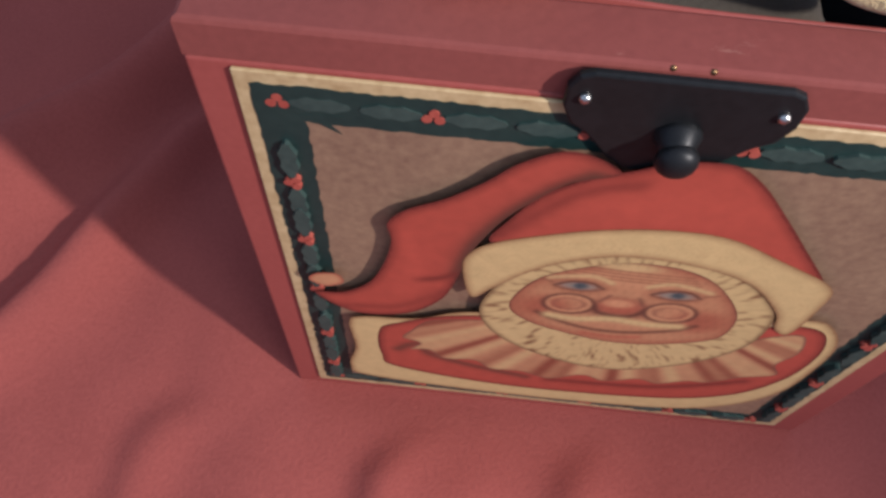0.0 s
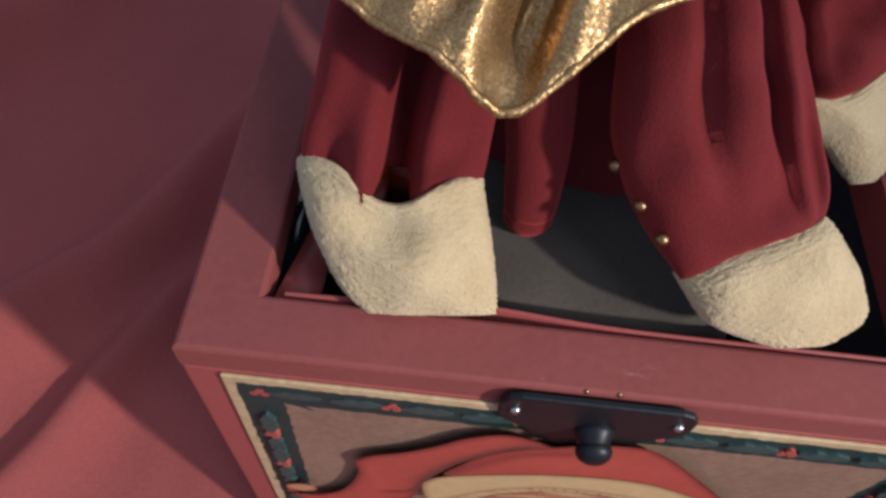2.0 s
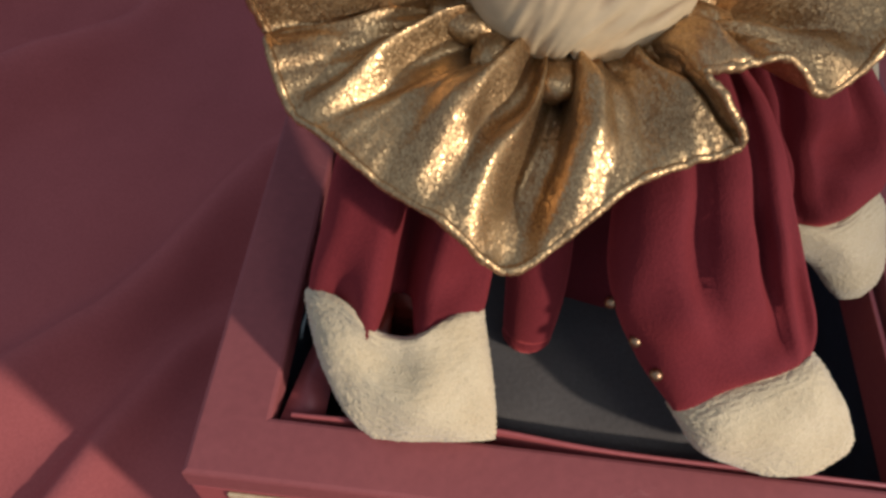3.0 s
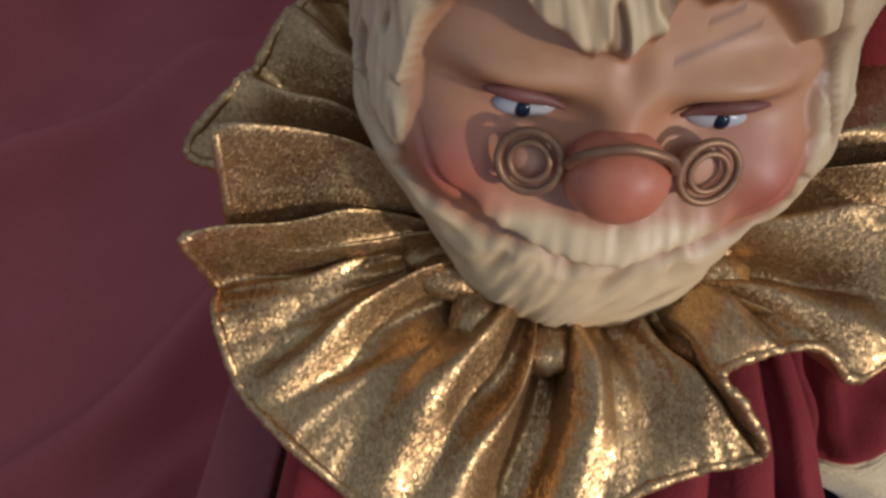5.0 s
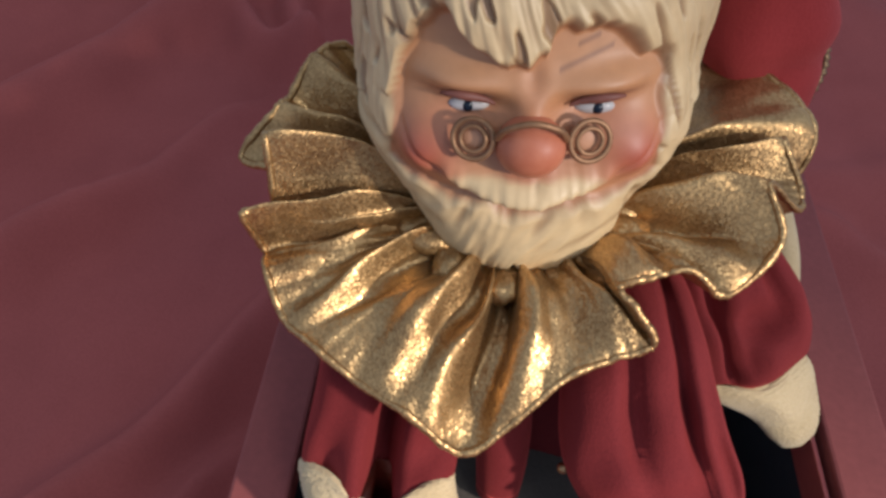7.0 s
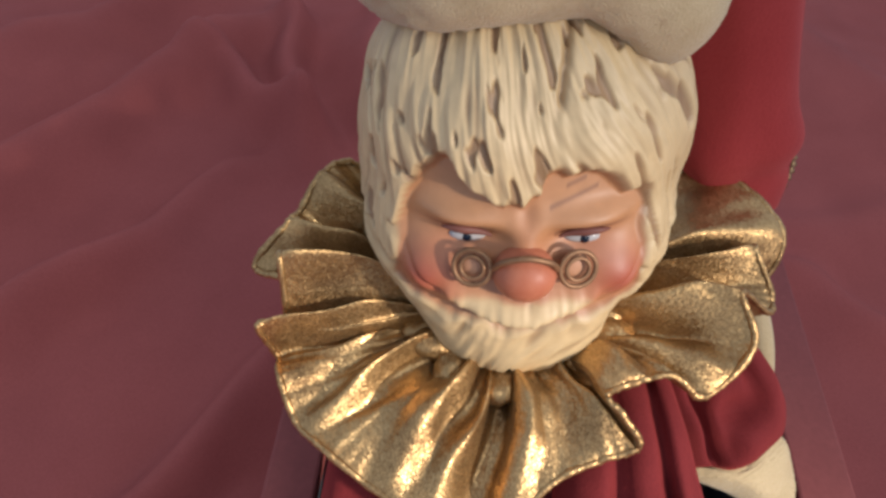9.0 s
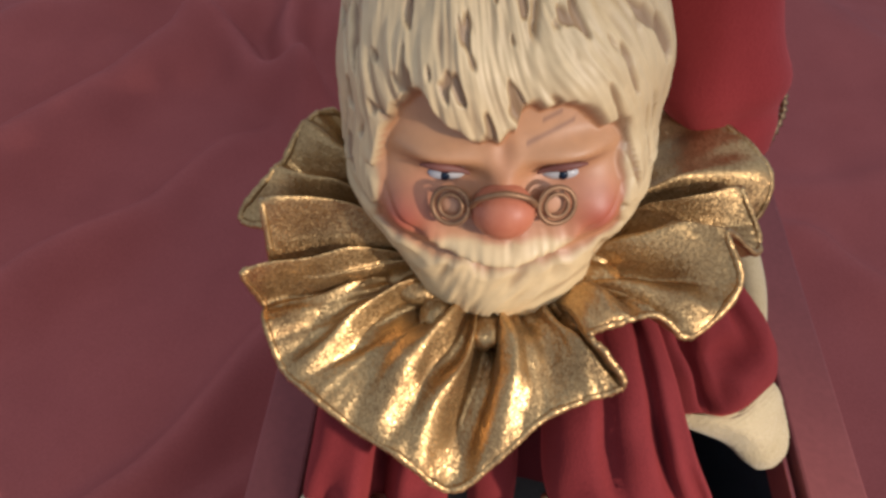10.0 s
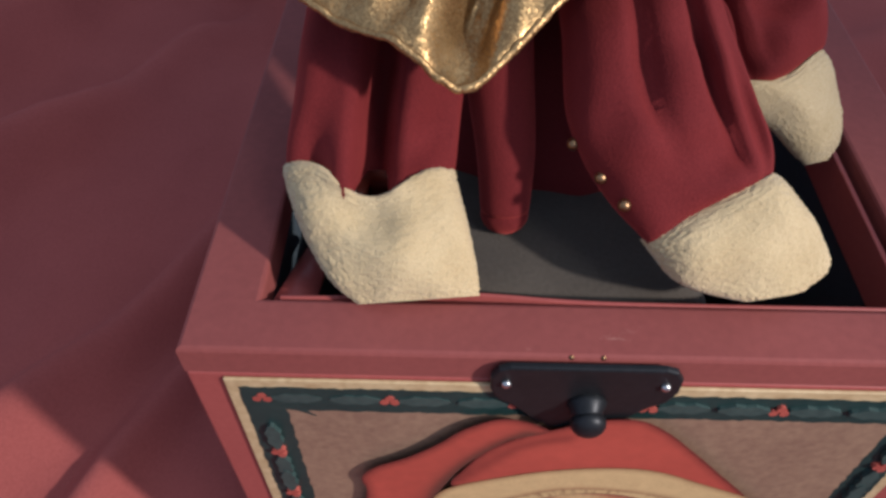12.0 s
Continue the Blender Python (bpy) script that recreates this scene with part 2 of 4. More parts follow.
# ---- the cloth that everything stands on ----
W, D, H = 0.19, 0.20, 0.183
RIM_F, RIM_L, RIM_R = 0.0146, 0.0165, 0.0189
FOLDS = [  # from, to, height, width
    ((-0.175, 0.01), (-0.03, 0.245), 0.030, 0.019), ((-0.195, -0.115), (-0.045, 0.125), 0.013, 0.011), ((-0.32, 0.28), (-0.16, 0.585), 0.038, 0.022), ((-0.40, 0.41), (-0.23, 0.66), 0.038, 0.026),
    ((-0.185, 0.53), (-0.06, 0.425), 0.032, 0.017), ((-0.13, 0.63), (-0.075, 0.42), 0.034, 0.015), ((-0.04, 0.66), (-0.02, 0.46), 0.030, 0.022), ((0.28, 0.335), (0.385, 0.255), 0.020, 0.020),
    ((-0.45, 0.20), (-0.30, 0.50), 0.026, 0.04), ((0.30, 0.75), (0.5, 0.45), 0.02, 0.05), ((-0.16, -0.14), (-0.02, -0.06), 0.004, 0.012), ((0.22, 0.36), (0.42, 0.40), 0.014, 0.03),
    ((0.015, -0.12), (0.045, -0.025), 0.005, 0.008), ((0.085, -0.13), (0.115, -0.02), 0.005, 0.009), ((-0.09, -0.10), (-0.035, -0.02), 0.004, 0.010), ((-0.36, 0.06), (-0.17, 0.29), 0.018, 0.018), ((-0.26, 0.18), (-0.11, 0.40), 0.018, 0.016),
]


def cloth_height(x, y):
    h = 0.0
    for (x0, y0), (x1, y1), top, wide in FOLDS:
        dx, dy = x1 - x0, y1 - y0
        n = math.hypot(dx, dy)
        s = ((x - x0) * dx + (y - y0) * dy) / n / n
        d = ((x - x0) * dy - (y - y0) * dx) / n + 0.006 * math.sin(9 * s)
        if -0.5 < s < 1.5 and abs(d) < 5 * wide:
            end = min(1, max(0, (s + 0.15) / 0.25)) * min(1, max(0, (1.15 - s) / 0.25))
            w = wide * (0.8 if d < 0 else 1.25)
            h += top * end * math.exp(-(d / w) ** 2)
    h += 0.010 * (noise.noise((x * 7, y * 7, 3.1)) + 0.4 * noise.noise((x * 19, y * 13, 1.7)) + 0.16 * noise.noise((x * 45, y * 38, 5.7)) + 0.5)
    away = max(0 - x, x - W, 0 - y, y - D)
    return h * min(1, max(0, (away - 0.002) / 0.035)) if away < 0.04 else h


gx = np.concatenate([np.linspace(-1.3, -0.66, 12), np.linspace(-0.6, 0.7, 300), np.linspace(0.76, 1.4, 12)])
gy = np.concatenate([np.linspace(-1.1, -0.36, 12), np.linspace(-0.3, 1.1, 320), np.linspace(1.16, 1.7, 12)])
cloth = Build()
cloth.grid([[(x, y, cloth_height(x, y)) for x in gx] for y in gy], M_CLOTH)
tagged(new("ground", cloth.mesh("ground")), "red cotton cloth spread in loose folds under the box", "cloth", kind="structure")

# ---- the box ----
box = tagged(new("toy_box"), "open red painted wooden box with a picture on its front", "toy box")
T = 0.011
RAIL = 0.009
part("front_wall", bar(0, W, 0, T, 0, H - RAIL - 0.0004, 0.0007), M_BOX, box)
part("back_wall", bar(0, W, D - T, D, 0, H - RAIL - 0.0004, 0.0007), M_BOX, box)
for x in (0, W - T):
    part("side_wall", bar(x, x + T, T, D - T, 0, H - RAIL - 0.0004, 0.0007), M_BOX, box)
part("floor_board", bar(T, W - T, T, D - T, 0.003, 0.009), M_INSIDE, box)


def rim(x0, x1, y0, y1, inset):
    """The moulded top frame: one ring, mitred, with softened edges."""
    bm = bmesh.new()
    l, r, f, b = inset
    e = 0.0011
    prof = [(0, H - RAIL), (0, H - e), (e * 0.3, H - e * 0.3), (e, H)]
    rings = []
    for o, z in prof:
        rings.append([bm.verts.new(p) for p in ((x0 + o, y0 + o, z), (x1 - o, y0 + o, z), (x1 - o, y1 - o, z), (x0 + o, y1 - o, z))])
    for o, z in ((e, H), (e * 0.3, H - e * 0.3), (0, H - e), (0, H - RAIL)):
        rings.append([bm.verts.new(p) for p in ((x0 + l - o, y0 + f - o, z), (x1 - r + o, y0 + f - o, z), (x1 - r + o, y1 - b + o, z), (x0 + l - o, y1 - b + o, z))])
    rings.append(rings[0])
    for a, c in zip(rings, rings[1:]):
        for i in range(4):
            bm.faces.new((a[i], a[(i + 1) % 4], c[(i + 1) % 4], c[i]))
    bmesh.ops.recalc_face_normals(bm, faces=bm.faces)
    return bm


part("rim", rim(0, W, 0, D, (RIM_L, RIM_R, RIM_F, 0.016)), M_RIM, box, "scuffed red painted rim")
# thin lining boards inside the opening
lean = Build()
for edge in (0.0, -0.0016):
    lean.v += [(RIM_L + 0.0012, RIM_F + 0.0012, H - 0.0040 + edge), (RIM_L + 0.0108, RIM_F + 0.0012, H - 0.0060 + edge), (RIM_L + 0.0098, RIM_F + 0.040, H - 0.024 + edge), (RIM_L + 0.0040, RIM_F + 0.040, H - 0.022 + edge)]
lean.f = [(0, 1, 2, 3), (7, 6, 5, 4), (0, 4, 5, 1), (1, 5, 6, 2), (2, 6, 7, 3), (3, 7, 4, 0)]
lean.m = [lean.slot(M_BOX)] * 6
corner = new("lining_board", lean.mesh("lining_board"))
corner.parent = box
part("lining_board", bar(W - RIM_R - 0.0035, W - RIM_R - 0.002, RIM_F + 0.004, D - 0.02, 0.166, H - 0.003, 0.0004), M_BOX, box)
for x in (T, W - T - 0.002):
    part("inner_board", bar(x, x + 0.002, T, D - T, 0.0095, H - RAIL - 0.002), M_INSIDE, box, "dark board inside the box")
for y in (T, D - T - 0.002):
    part("inner_board", bar(T + 0.0025, W - T - 0.0025, y, y + 0.002, 0.0095, H - RAIL - 0.002), M_INSIDE, box, "dark board inside the box")
bowed = Build()
bowed.grid([[(x, RIM_F + 0.0012 + o + 0.0022 * math.exp(-((x - 0.062) / 0.022) ** 2), z) for x in np.linspace(RIM_L + 0.004, W - RIM_R - 0.003, 40)] for o, z in ((0, 0.06), (0, H - 0.002), (0.0006, H - 0.0014), (0.0012, H - 0.002), (0.0012, 0.06))], M_BOX)
lining = new("lining_board", bowed.mesh("lining_board"))
lining.parent = box

# ---- the picture on the front ----
PX0, PX1, PZ0, PZ1 = 0.0085, 0.1800, 0.0065, 0.1725
panel = part("picture_panel", bar(PX0, PX1, -0.0010, 0.0, PZ0, PZ1, 0.0003, 1), M_CREAM, box, "painted picture panel with a holly border")
LAYER = [0.0011]


def shape(name, outline, mat, smooth=60):
    """One flat painted shape on the panel, each a hair above the one before."""
    line = smoothed(outline, smooth, True) if smooth else outline
    LAYER[0] += 0.00002
    return part(name, plate([tuple(p) for p in line], -0.0009, LAYER[0] - 0.0009), mat, panel)


def oval(x, z, rx, rz, n=28, turn=0.0):
    c, s = math.cos(radians(turn)), math.sin(radians(turn))
    return [(x + rx * math.cos(a) * c - rz * math.sin(a) * s, z + rx * math.cos(a) * s + rz * math.sin(a) * c) for a in (2 * math.pi * i / n for i in range(n))]


def ragged(x0, x1, z0, z1, step=0.0016, amp=0.00035):
    """A rectangle with a slightly ragged brushed edge."""
    pts = []
    for (ax, az), (bx, bz) in (((x0, z0), (x1, z0)), ((x1, z0), (x1, z1)), ((x1, z1), (x0, z1)), ((x0, z1), (x0, z0))):
        n = int(math.hypot(bx - ax, bz - az) / step)
        for i in range(n):
            pts.append((ax + (bx - ax) * i / n + random.uniform(-amp, amp), az + (bz - az) * i / n + random.uniform(-amp, amp)))
    return pts


shape("border_ground", ragged(0.0115, 0.1768, 0.0095, 0.1695), M_GREEN, 0)
shape("picture_ground", ragged(0.0215, 0.1672, 0.0165, 0.1592), M_TAUPE, 0)
shape("border_spike", [(0.0200, 0.1610), (0.0240, 0.1590), (0.0285, 0.1565), (0.0262, 0.1598), (0.0290, 0.1620), (0.024, 0.162)], M_GREEN, 24)


def sprig(x, z, turn):
    """Two holly leaves and three berries on the border."""
    c, s = math.cos(radians(turn)), math.sin(radians(turn))
    for side in (-1, 1):
        if not (PX0 + 0.004 < x + side * 0.0144 * c < PX1 - 0.004 and PZ0 + 0.003 < z + side * 0.0144 * s < PZ1 - 0.003):
            continue
        leaf = []
        for i in range(16):
            a = 2 * math.pi * i / 16
            k = 1 + (0.28 if i % 2 else -0.12) * abs(math.sin(a))
            u, v = side * 0.0082 + 0.0062 * math.cos(a), 0.0018 * math.sin(a) * k
            leaf.append((x + u * c - v * s, z + u * s + v * c))
        shape("holly_leaf", leaf, M_LEAF, 0)
    for du, dv in ((-0.0013, -0.0006), (0.0012, -0.0007), (0.0001, 0.0011)):
        shape("berry", oval(x + du * c - dv * s, z + du * s + dv * c, 0.0011, 0.0011, 10), M_BERRY, 0)


for i in range(6):
    sprig(0.0163 + 0.0304 * i, 0.1648, 0)
    sprig(0.0163 + 0.0304 * i, 0.0130, 0)
for z in (0.1386, 0.1137, 0.0862, 0.0552, 0.0300):
    sprig(0.0163, z, 90)
    sprig(0.1722, z, 90)
# the bearded figure, brushed with soft edges: trim, coat, collar, beard, face, hat and brim
CORAL, CRIMSON, IVORY, OCHRE, PINK, ROSE, UMBER, SAND = (np.array(c) for c in ((0.40, 0.070, 0.046), (0.15, 0.026, 0.020), (0.60, 0.43, 0.20), (0.30, 0.165, 0.075), (0.48, 0.225, 0.115), (0.40, 0.115, 0.065), (0.10, 0.040, 0.027), (0.47, 0.235, 0.12)))


def away_from(x, z, line, closed=False):
    """Distance of many points from a line of points."""
    q = np.asarray(line, float)
    p0, p1 = (q, np.roll(q, -1, 0)) if closed else (q[:-1], q[1:])
    out = np.full(len(x), 1.0)
    for (ax, az), (bx, bz) in zip(p0, p1):
        dx, dz = bx - ax, bz - az
        k = np.clip(((x - ax) * dx + (z - az) * dz) / (dx * dx + dz * dz + 1e-12), 0, 1)
        out = np.minimum(out, np.hypot(x - ax - k * dx, z - az - k * dz))
    return out


def blend(c, to, k):
    k = np.clip(k, 0, 1)[:, None]
    return c * (1 - k) + to * k


def stroke(c, x, z, line, wide, to, k=1.0):
    return blend(c, to, k * np.exp(-(away_from(x, z, smoothed(line, 14)) / wide) ** 2))


def dab(c, x, z, x0, z0, rx, rz, to, k=1.0):
    return blend(c, to, k * np.exp(-(((x - x0) / rx) ** 2 + ((z - z0) / rz) ** 2) ** 2))


def hoop(c, x, z, x0, z0, rx, rz, wide, to, k=1.0):
    r = np.hypot((x - x0) / rx, (z - z0) / rz) - 1
    return blend(c, to, k * np.exp(-(r * rx / wide) ** 2))


def edged(edge, inner, wide):
    return lambda x, z, d: blend(np.tile(edge, (len(x), 1)), inner, (d / wide) ** 0.8)


def brushed(name, outline, colours, smooth=90, step_by=0.0007):
    """One brushed area of the picture: a flat patch with its colours laid on point by point."""
    line = smoothed(outline, smooth, True)
    LAYER[0] += 0.00006
    y = -LAYER[0]
    patch = Build()
    n = len(line)
    patch.v = [(px, y, pz) for px, pz in line]
    patch.f, patch.m = [tuple(range(n))], [patch.slot(M_PICTURE)]
    patch.c.update(enumerate(colours(line[:, 0], line[:, 1], np.zeros(n))))
    xs, zs = np.arange(line[:, 0].min(), line[:, 0].max(), step_by), np.arange(line[:, 1].min(), line[:, 1].max(), step_by)
    gx0, gz0 = (g.ravel() for g in np.meshgrid(xs, zs))
    inside = np.zeros(len(gx0), bool)
    for (ax, az), (bx, bz) in zip(line, np.roll(line, -1, 0)):
        if az != bz:
            inside ^= ((az > gz0) != (bz > gz0)) & (gx0 < ax + (bx - ax) * (gz0 - az) / (bz - az))
    d = away_from(gx0, gz0, line, True)
    ok = inside & (d > 0.0001)
    col = colours(gx0, gz0, d)
    w, at = len(xs), np.cumsum(ok) - 1 + n
    patch.v += [(px, y - 0.00003, pz) for px, pz in zip(gx0[ok], gz0[ok])]
    patch.c.update((int(at[i]), col[i]) for i in np.flatnonzero(ok))
    for i in np.flatnonzero(ok):
        if (i + 1) % w and i + w + 1 < len(ok) and ok[i + 1] and ok[i + w] and ok[i + w + 1]:
            patch.f.append((int(at[i]), int(at[i + 1]), int(at[i + w + 1]), int(at[i + w])))
            patch.m.append(0)
    ob = new(name, patch.mesh(name))
    ob.parent = panel
    return ob


def collar_colours(x, z, d):
    a = np.arctan2(z - 0.105, (x - 0.102) * 0.8)
    w = np.sin(a * 26 + 1.5 * np.sin(a * 9)) + 0.4 * np.sin(a * 61)
    c = blend(blend(np.tile(SAND, (len(x), 1)), IVORY, 0.45 * w), ROSE * 0.6, -0.75 * w)
    return blend(c, UMBER * 2, np.exp(-(d / 0.0007) ** 2) * 0.8)


def beard_colours(x, z, d):
    a, r = np.arctan2(z - 0.096, x - 0.101), np.hypot(z - 0.096, x - 0.101)
    w = np.array([noise.noise((a1 * 13 + 0.8 * math.sin(r1 * 300), r1 * 130, 1.0)) + 0.7 * noise.noise((a1 * 34, r1 * 230, 4.0)) for a1, r1 in zip(a, r)])
    c = blend(np.tile(IVORY * 0.95, (len(x), 1)), OCHRE * 0.8, -1.5 * w - 0.1)
    return blend(c, OCHRE * 0.5, np.exp(-(d / 0.0012) ** 2) * 0.8)


def face_colours(x, z, d):
    c = blend(np.tile(ROSE * 0.75, (len(x), 1)), PINK, (d / 0.0045) ** 0.7)
    c = blend(c, UMBER * 1.6, np.exp(-(d / 0.0006) ** 2) * 0.7)
    c = dab(c, x, z, 0.1000, 0.1125, 0.020, 0.0045, SAND * 1.15, 0.6)
    for cx in (0.0790, 0.1225):
        c = dab(c, x, z, cx, 0.0925, 0.0080, 0.0075, ROSE * 0.85, 0.9)
    c = dab(c, x, z, 0.0960, 0.1190, 0.0085, 0.0022, IVORY, 0.8)
    for k in range(4):
        c = stroke(c, x, z, [(0.082 + 0.002 * k, 0.1130 + 0.0014 * k), (0.099, 0.1118 + 0.0016 * k), (0.116 - 0.001 * k, 0.1128 + 0.0013 * k)], 0.00035, ROSE * 0.45, 0.7)
    for ex, side in ((0.0864, -1), (0.1116, 1)):
        c = dab(c, x, z, ex, 0.1066, 0.0080, 0.0042, ROSE * 0.55, 0.6)
        c = stroke(c, x, z, [(ex - 0.008, 0.1098), (ex - side * 0.002, 0.1125), (ex + 0.008, 0.1098)], 0.0009, IVORY, 0.75)
        c = dab(c, x, z, ex, 0.1066, 0.0050, 0.0020, np.array((0.26, 0.22, 0.18)))
        c = dab(c, x, z, ex + 0.0004, 0.1068, 0.0020, 0.0020, np.array((0.05, 0.075, 0.085)))
        c = stroke(c, x, z, [(ex - 0.0062, 0.1060), (ex - 0.002, 0.1088), (ex + 0.003, 0.1088), (ex + 0.0064, 0.1062)], 0.0006, UMBER, 0.9)
        c = stroke(c, x, z, [(ex - 0.0055, 0.1052), (ex, 0.1040), (ex + 0.0055, 0.1052)], 0.0005, UMBER, 0.6)
        c = stroke(c, x, z, [(ex + side * 0.007, 0.1075), (ex + side * 0.0105, 0.1090)], 0.0004, UMBER, 0.5)
    c = dab(c, x, z, 0.0995, 0.1010, 0.0050, 0.0058, SAND, 0.7)
    c = dab(c, x, z, 0.0993, 0.0955, 0.0088, 0.0066, UMBER * 1.4, 0.85)
    c = dab(c, x, z, 0.0993, 0.0968, 0.0072, 0.0052, ROSE * 0.95)
    c = stroke(c, x, z, [(0.0922, 0.0965), (0.0945, 0.0925), (0.0993, 0.0912), (0.1042, 0.0925), (0.1064, 0.0965)], 0.0010, UMBER, 0.95)
    c = stroke(c, x, z, [(0.0935, 0.0990), (0.0955, 0.1030)], 0.0007, UMBER * 1.5, 0.7)
    c = stroke(c, x, z, [(0.1050, 0.0990), (0.1032, 0.1030)], 0.0007, UMBER * 1.5, 0.7)
    c = dab(c, x, z, 0.0985, 0.0988, 0.0042, 0.0024, SAND * 1.3, 0.85)
    for gx1, gz1 in ((0.0858, 0.0958), (0.1131, 0.0962)):
        c = hoop(c, x, z, gx1, gz1, 0.0068, 0.0058, 0.0009, UMBER * 1.2, 0.95)
        c = hoop(c, x, z, gx1, gz1 + 0.0002, 0.0056, 0.0047, 0.0006, SAND * 1.15, 0.8)
        c = hoop(c, x, z, gx1, gz1, 0.0040, 0.0032, 0.0005, UMBER * 2, 0.5)
    c = stroke(c, x, z, [(0.0780, 0.0890), (0.0840, 0.0850), (0.0930, 0.0815), (0.1010, 0.0808), (0.1090, 0.0822), (0.1180, 0.0860), (0.1220, 0.0900)], 0.0011, UMBER, 0.85)
    c = stroke(c, x, z, [(0.0815, 0.0880), (0.0890, 0.0868), (0.0990, 0.0890), (0.1090, 0.0878), (0.1180, 0.0886)], 0.0017, IVORY)
    c = stroke(c, x, z, [(0.0930, 0.0782), (0.1010, 0.0772), (0.1090, 0.0788)], 0.0013, ROSE, 0.9)
    w = np.sin(x * 2600 + 30 * z) * np.sin(z * 900 + 70 * x)
    return blend(c, c * 0.7, np.maximum(0, w) * 0.35)


def hat_colours(x, z, d):
    c = edged(CRIMSON, CORAL, 0.0030)(x, z, d)
    c = dab(c, x, z, 0.098, 0.146, 0.020, 0.0075, CORAL * 1.15, 0.6)
    return stroke(c, x, z, [(0.0640, 0.1285), (0.0780, 0.1475), (0.0900, 0.1530)], 0.0024, CRIMSON, 0.6)


def tail_colours(x, z, d):
    c = edged(CRIMSON, CORAL, 0.0032)(x, z, d)
    c = stroke(c, x, z, [(0.0560, 0.1080), (0.0590, 0.1230), (0.0680, 0.1400), (0.0800, 0.1535)], 0.0036, UMBER, 0.95)
    c = stroke(c, x, z, [(0.0440, 0.1010), (0.0500, 0.1030), (0.0560, 0.1075)], 0.0016, CRIMSON, 0.8)
    c = stroke(c, x, z, [(0.0240, 0.0800), (0.0400, 0.0835), (0.0510, 0.0950)], 0.0020, CRIMSON, 0.5)
    return stroke(c, x, z, [(0.0420, 0.1230), (0.0440, 0.1080), (0.0400, 0.0930)], 0.0028, CORAL * 1.2, 0.6)


def brim_colours(x, z, d):
    c = blend(np.tile(OCHRE, (len(x), 1)), IVORY, (d / 0.0026) ** 0.7)
    w = np.sin(x * 1900 + 60 * np.sin(z * 160)) * np.sin(z * 1500 + 40 * np.sin(x * 210))
    return blend(c, OCHRE * 1.3, np.maximum(0, w) * 0.3)


def coat_colours(x, z, d):
    c = edged(CRIMSON, CORAL, 0.0030)(x, z, d)
    c = stroke(c, x, z, [(0.0390, 0.0500), (0.0450, 0.0560), (0.0500, 0.0480), (0.0640, 0.0420), (0.0820, 0.0370)], 0.0022, UMBER, 0.8)
    return stroke(c, x, z, [(0.0900, 0.0365), (0.1250, 0.0400), (0.1500, 0.0530)], 0.0022, CRIMSON, 0.8)


brushed("painted_trim", [(0.0241, 0.0666), (0.0279, 0.0725), (0.0449, 0.0752), (0.0623, 0.0840), (0.1026, 0.0840), (0.1395, 0.0970), (0.1476, 0.1000), (0.1553, 0.0985), (0.1630, 0.0870), (0.1655, 0.0700), (0.1640, 0.0450), (0.1510, 0.0270), (0.1293, 0.0190), (0.0788, 0.0172), (0.0293, 0.0215), (0.0222, 0.0305), (0.0250, 0.0480)], edged(OCHRE, IVORY, 0.0022))
brushed("painted_coat", [(0.0330, 0.0623), (0.0385, 0.0705), (0.0626, 0.0820), (0.1035, 0.0810), (0.1409, 0.0940), (0.1510, 0.0960), (0.1580, 0.0910), (0.1620, 0.0770), (0.1605, 0.0570), (0.1500, 0.0390), (0.1264, 0.0290), (0.0774, 0.0262), (0.0390, 0.0335), (0.0335, 0.0440)], coat_colours)
brushed("painted_collar", [(0.0405, 0.0600), (0.0430, 0.0660), (0.0482, 0.0745), (0.0596, 0.0785), (0.0760, 0.0790), (0.1023, 0.0700), (0.1300, 0.0760), (0.1440, 0.0880), (0.1522, 0.0905), (0.1560, 0.0790), (0.1535, 0.0690), (0.1570, 0.0610), (0.1480, 0.0560), (0.1400, 0.0490), (0.1330, 0.0480), (0.1250, 0.0430), (0.1180, 0.0455), (0.1080, 0.0405), (0.1000, 0.0440), (0.0900, 0.0375), (0.0800, 0.0415), (0.0700, 0.0410), (0.0640, 0.0470), (0.0540, 0.0460), (0.0490, 0.0520), (0.0430, 0.0510), (0.0460, 0.0570)], collar_colours, 130, 0.0006)
brushed("painted_beard", [(0.0656, 0.1023), (0.0623, 0.0878), (0.0650, 0.0762), (0.0725, 0.0660), (0.0846, 0.0575), (0.1001, 0.0518), (0.1126, 0.0528), (0.1264, 0.0607), (0.1365, 0.0720), (0.1410, 0.0845), (0.1399, 0.0994), (0.1349, 0.1085), (0.1232, 0.1198), (0.1080, 0.1242), (0.0931, 0.1244), (0.0805, 0.1189), (0.0717, 0.1124)], beard_colours, 90, 0.00045)
brushed("painted_face", [(0.0706, 0.0890), (0.0713, 0.0990), (0.0765, 0.1095), (0.0865, 0.1171), (0.0966, 0.1212), (0.1092, 0.1205), (0.1196, 0.1145), (0.1293, 0.1013), (0.1318, 0.0903), (0.1290, 0.0817), (0.1156, 0.0750), (0.1023, 0.0733), (0.0901, 0.0760), (0.0776, 0.0812)], face_colours, 90, 0.0004)
brushed("painted_hat", [(0.0616, 0.1244), (0.0648, 0.1343), (0.0707, 0.1456), (0.0788, 0.1532), (0.0872, 0.1576), (0.0948, 0.1617), (0.1055, 0.1626), (0.1132, 0.1573), (0.1210, 0.1484), (0.1308, 0.1363), (0.1427, 0.1206), (0.1339, 0.1226), (0.1159, 0.1320), (0.0997, 0.1328), (0.0849, 0.1298), (0.0724, 0.1235)], hat_colours)
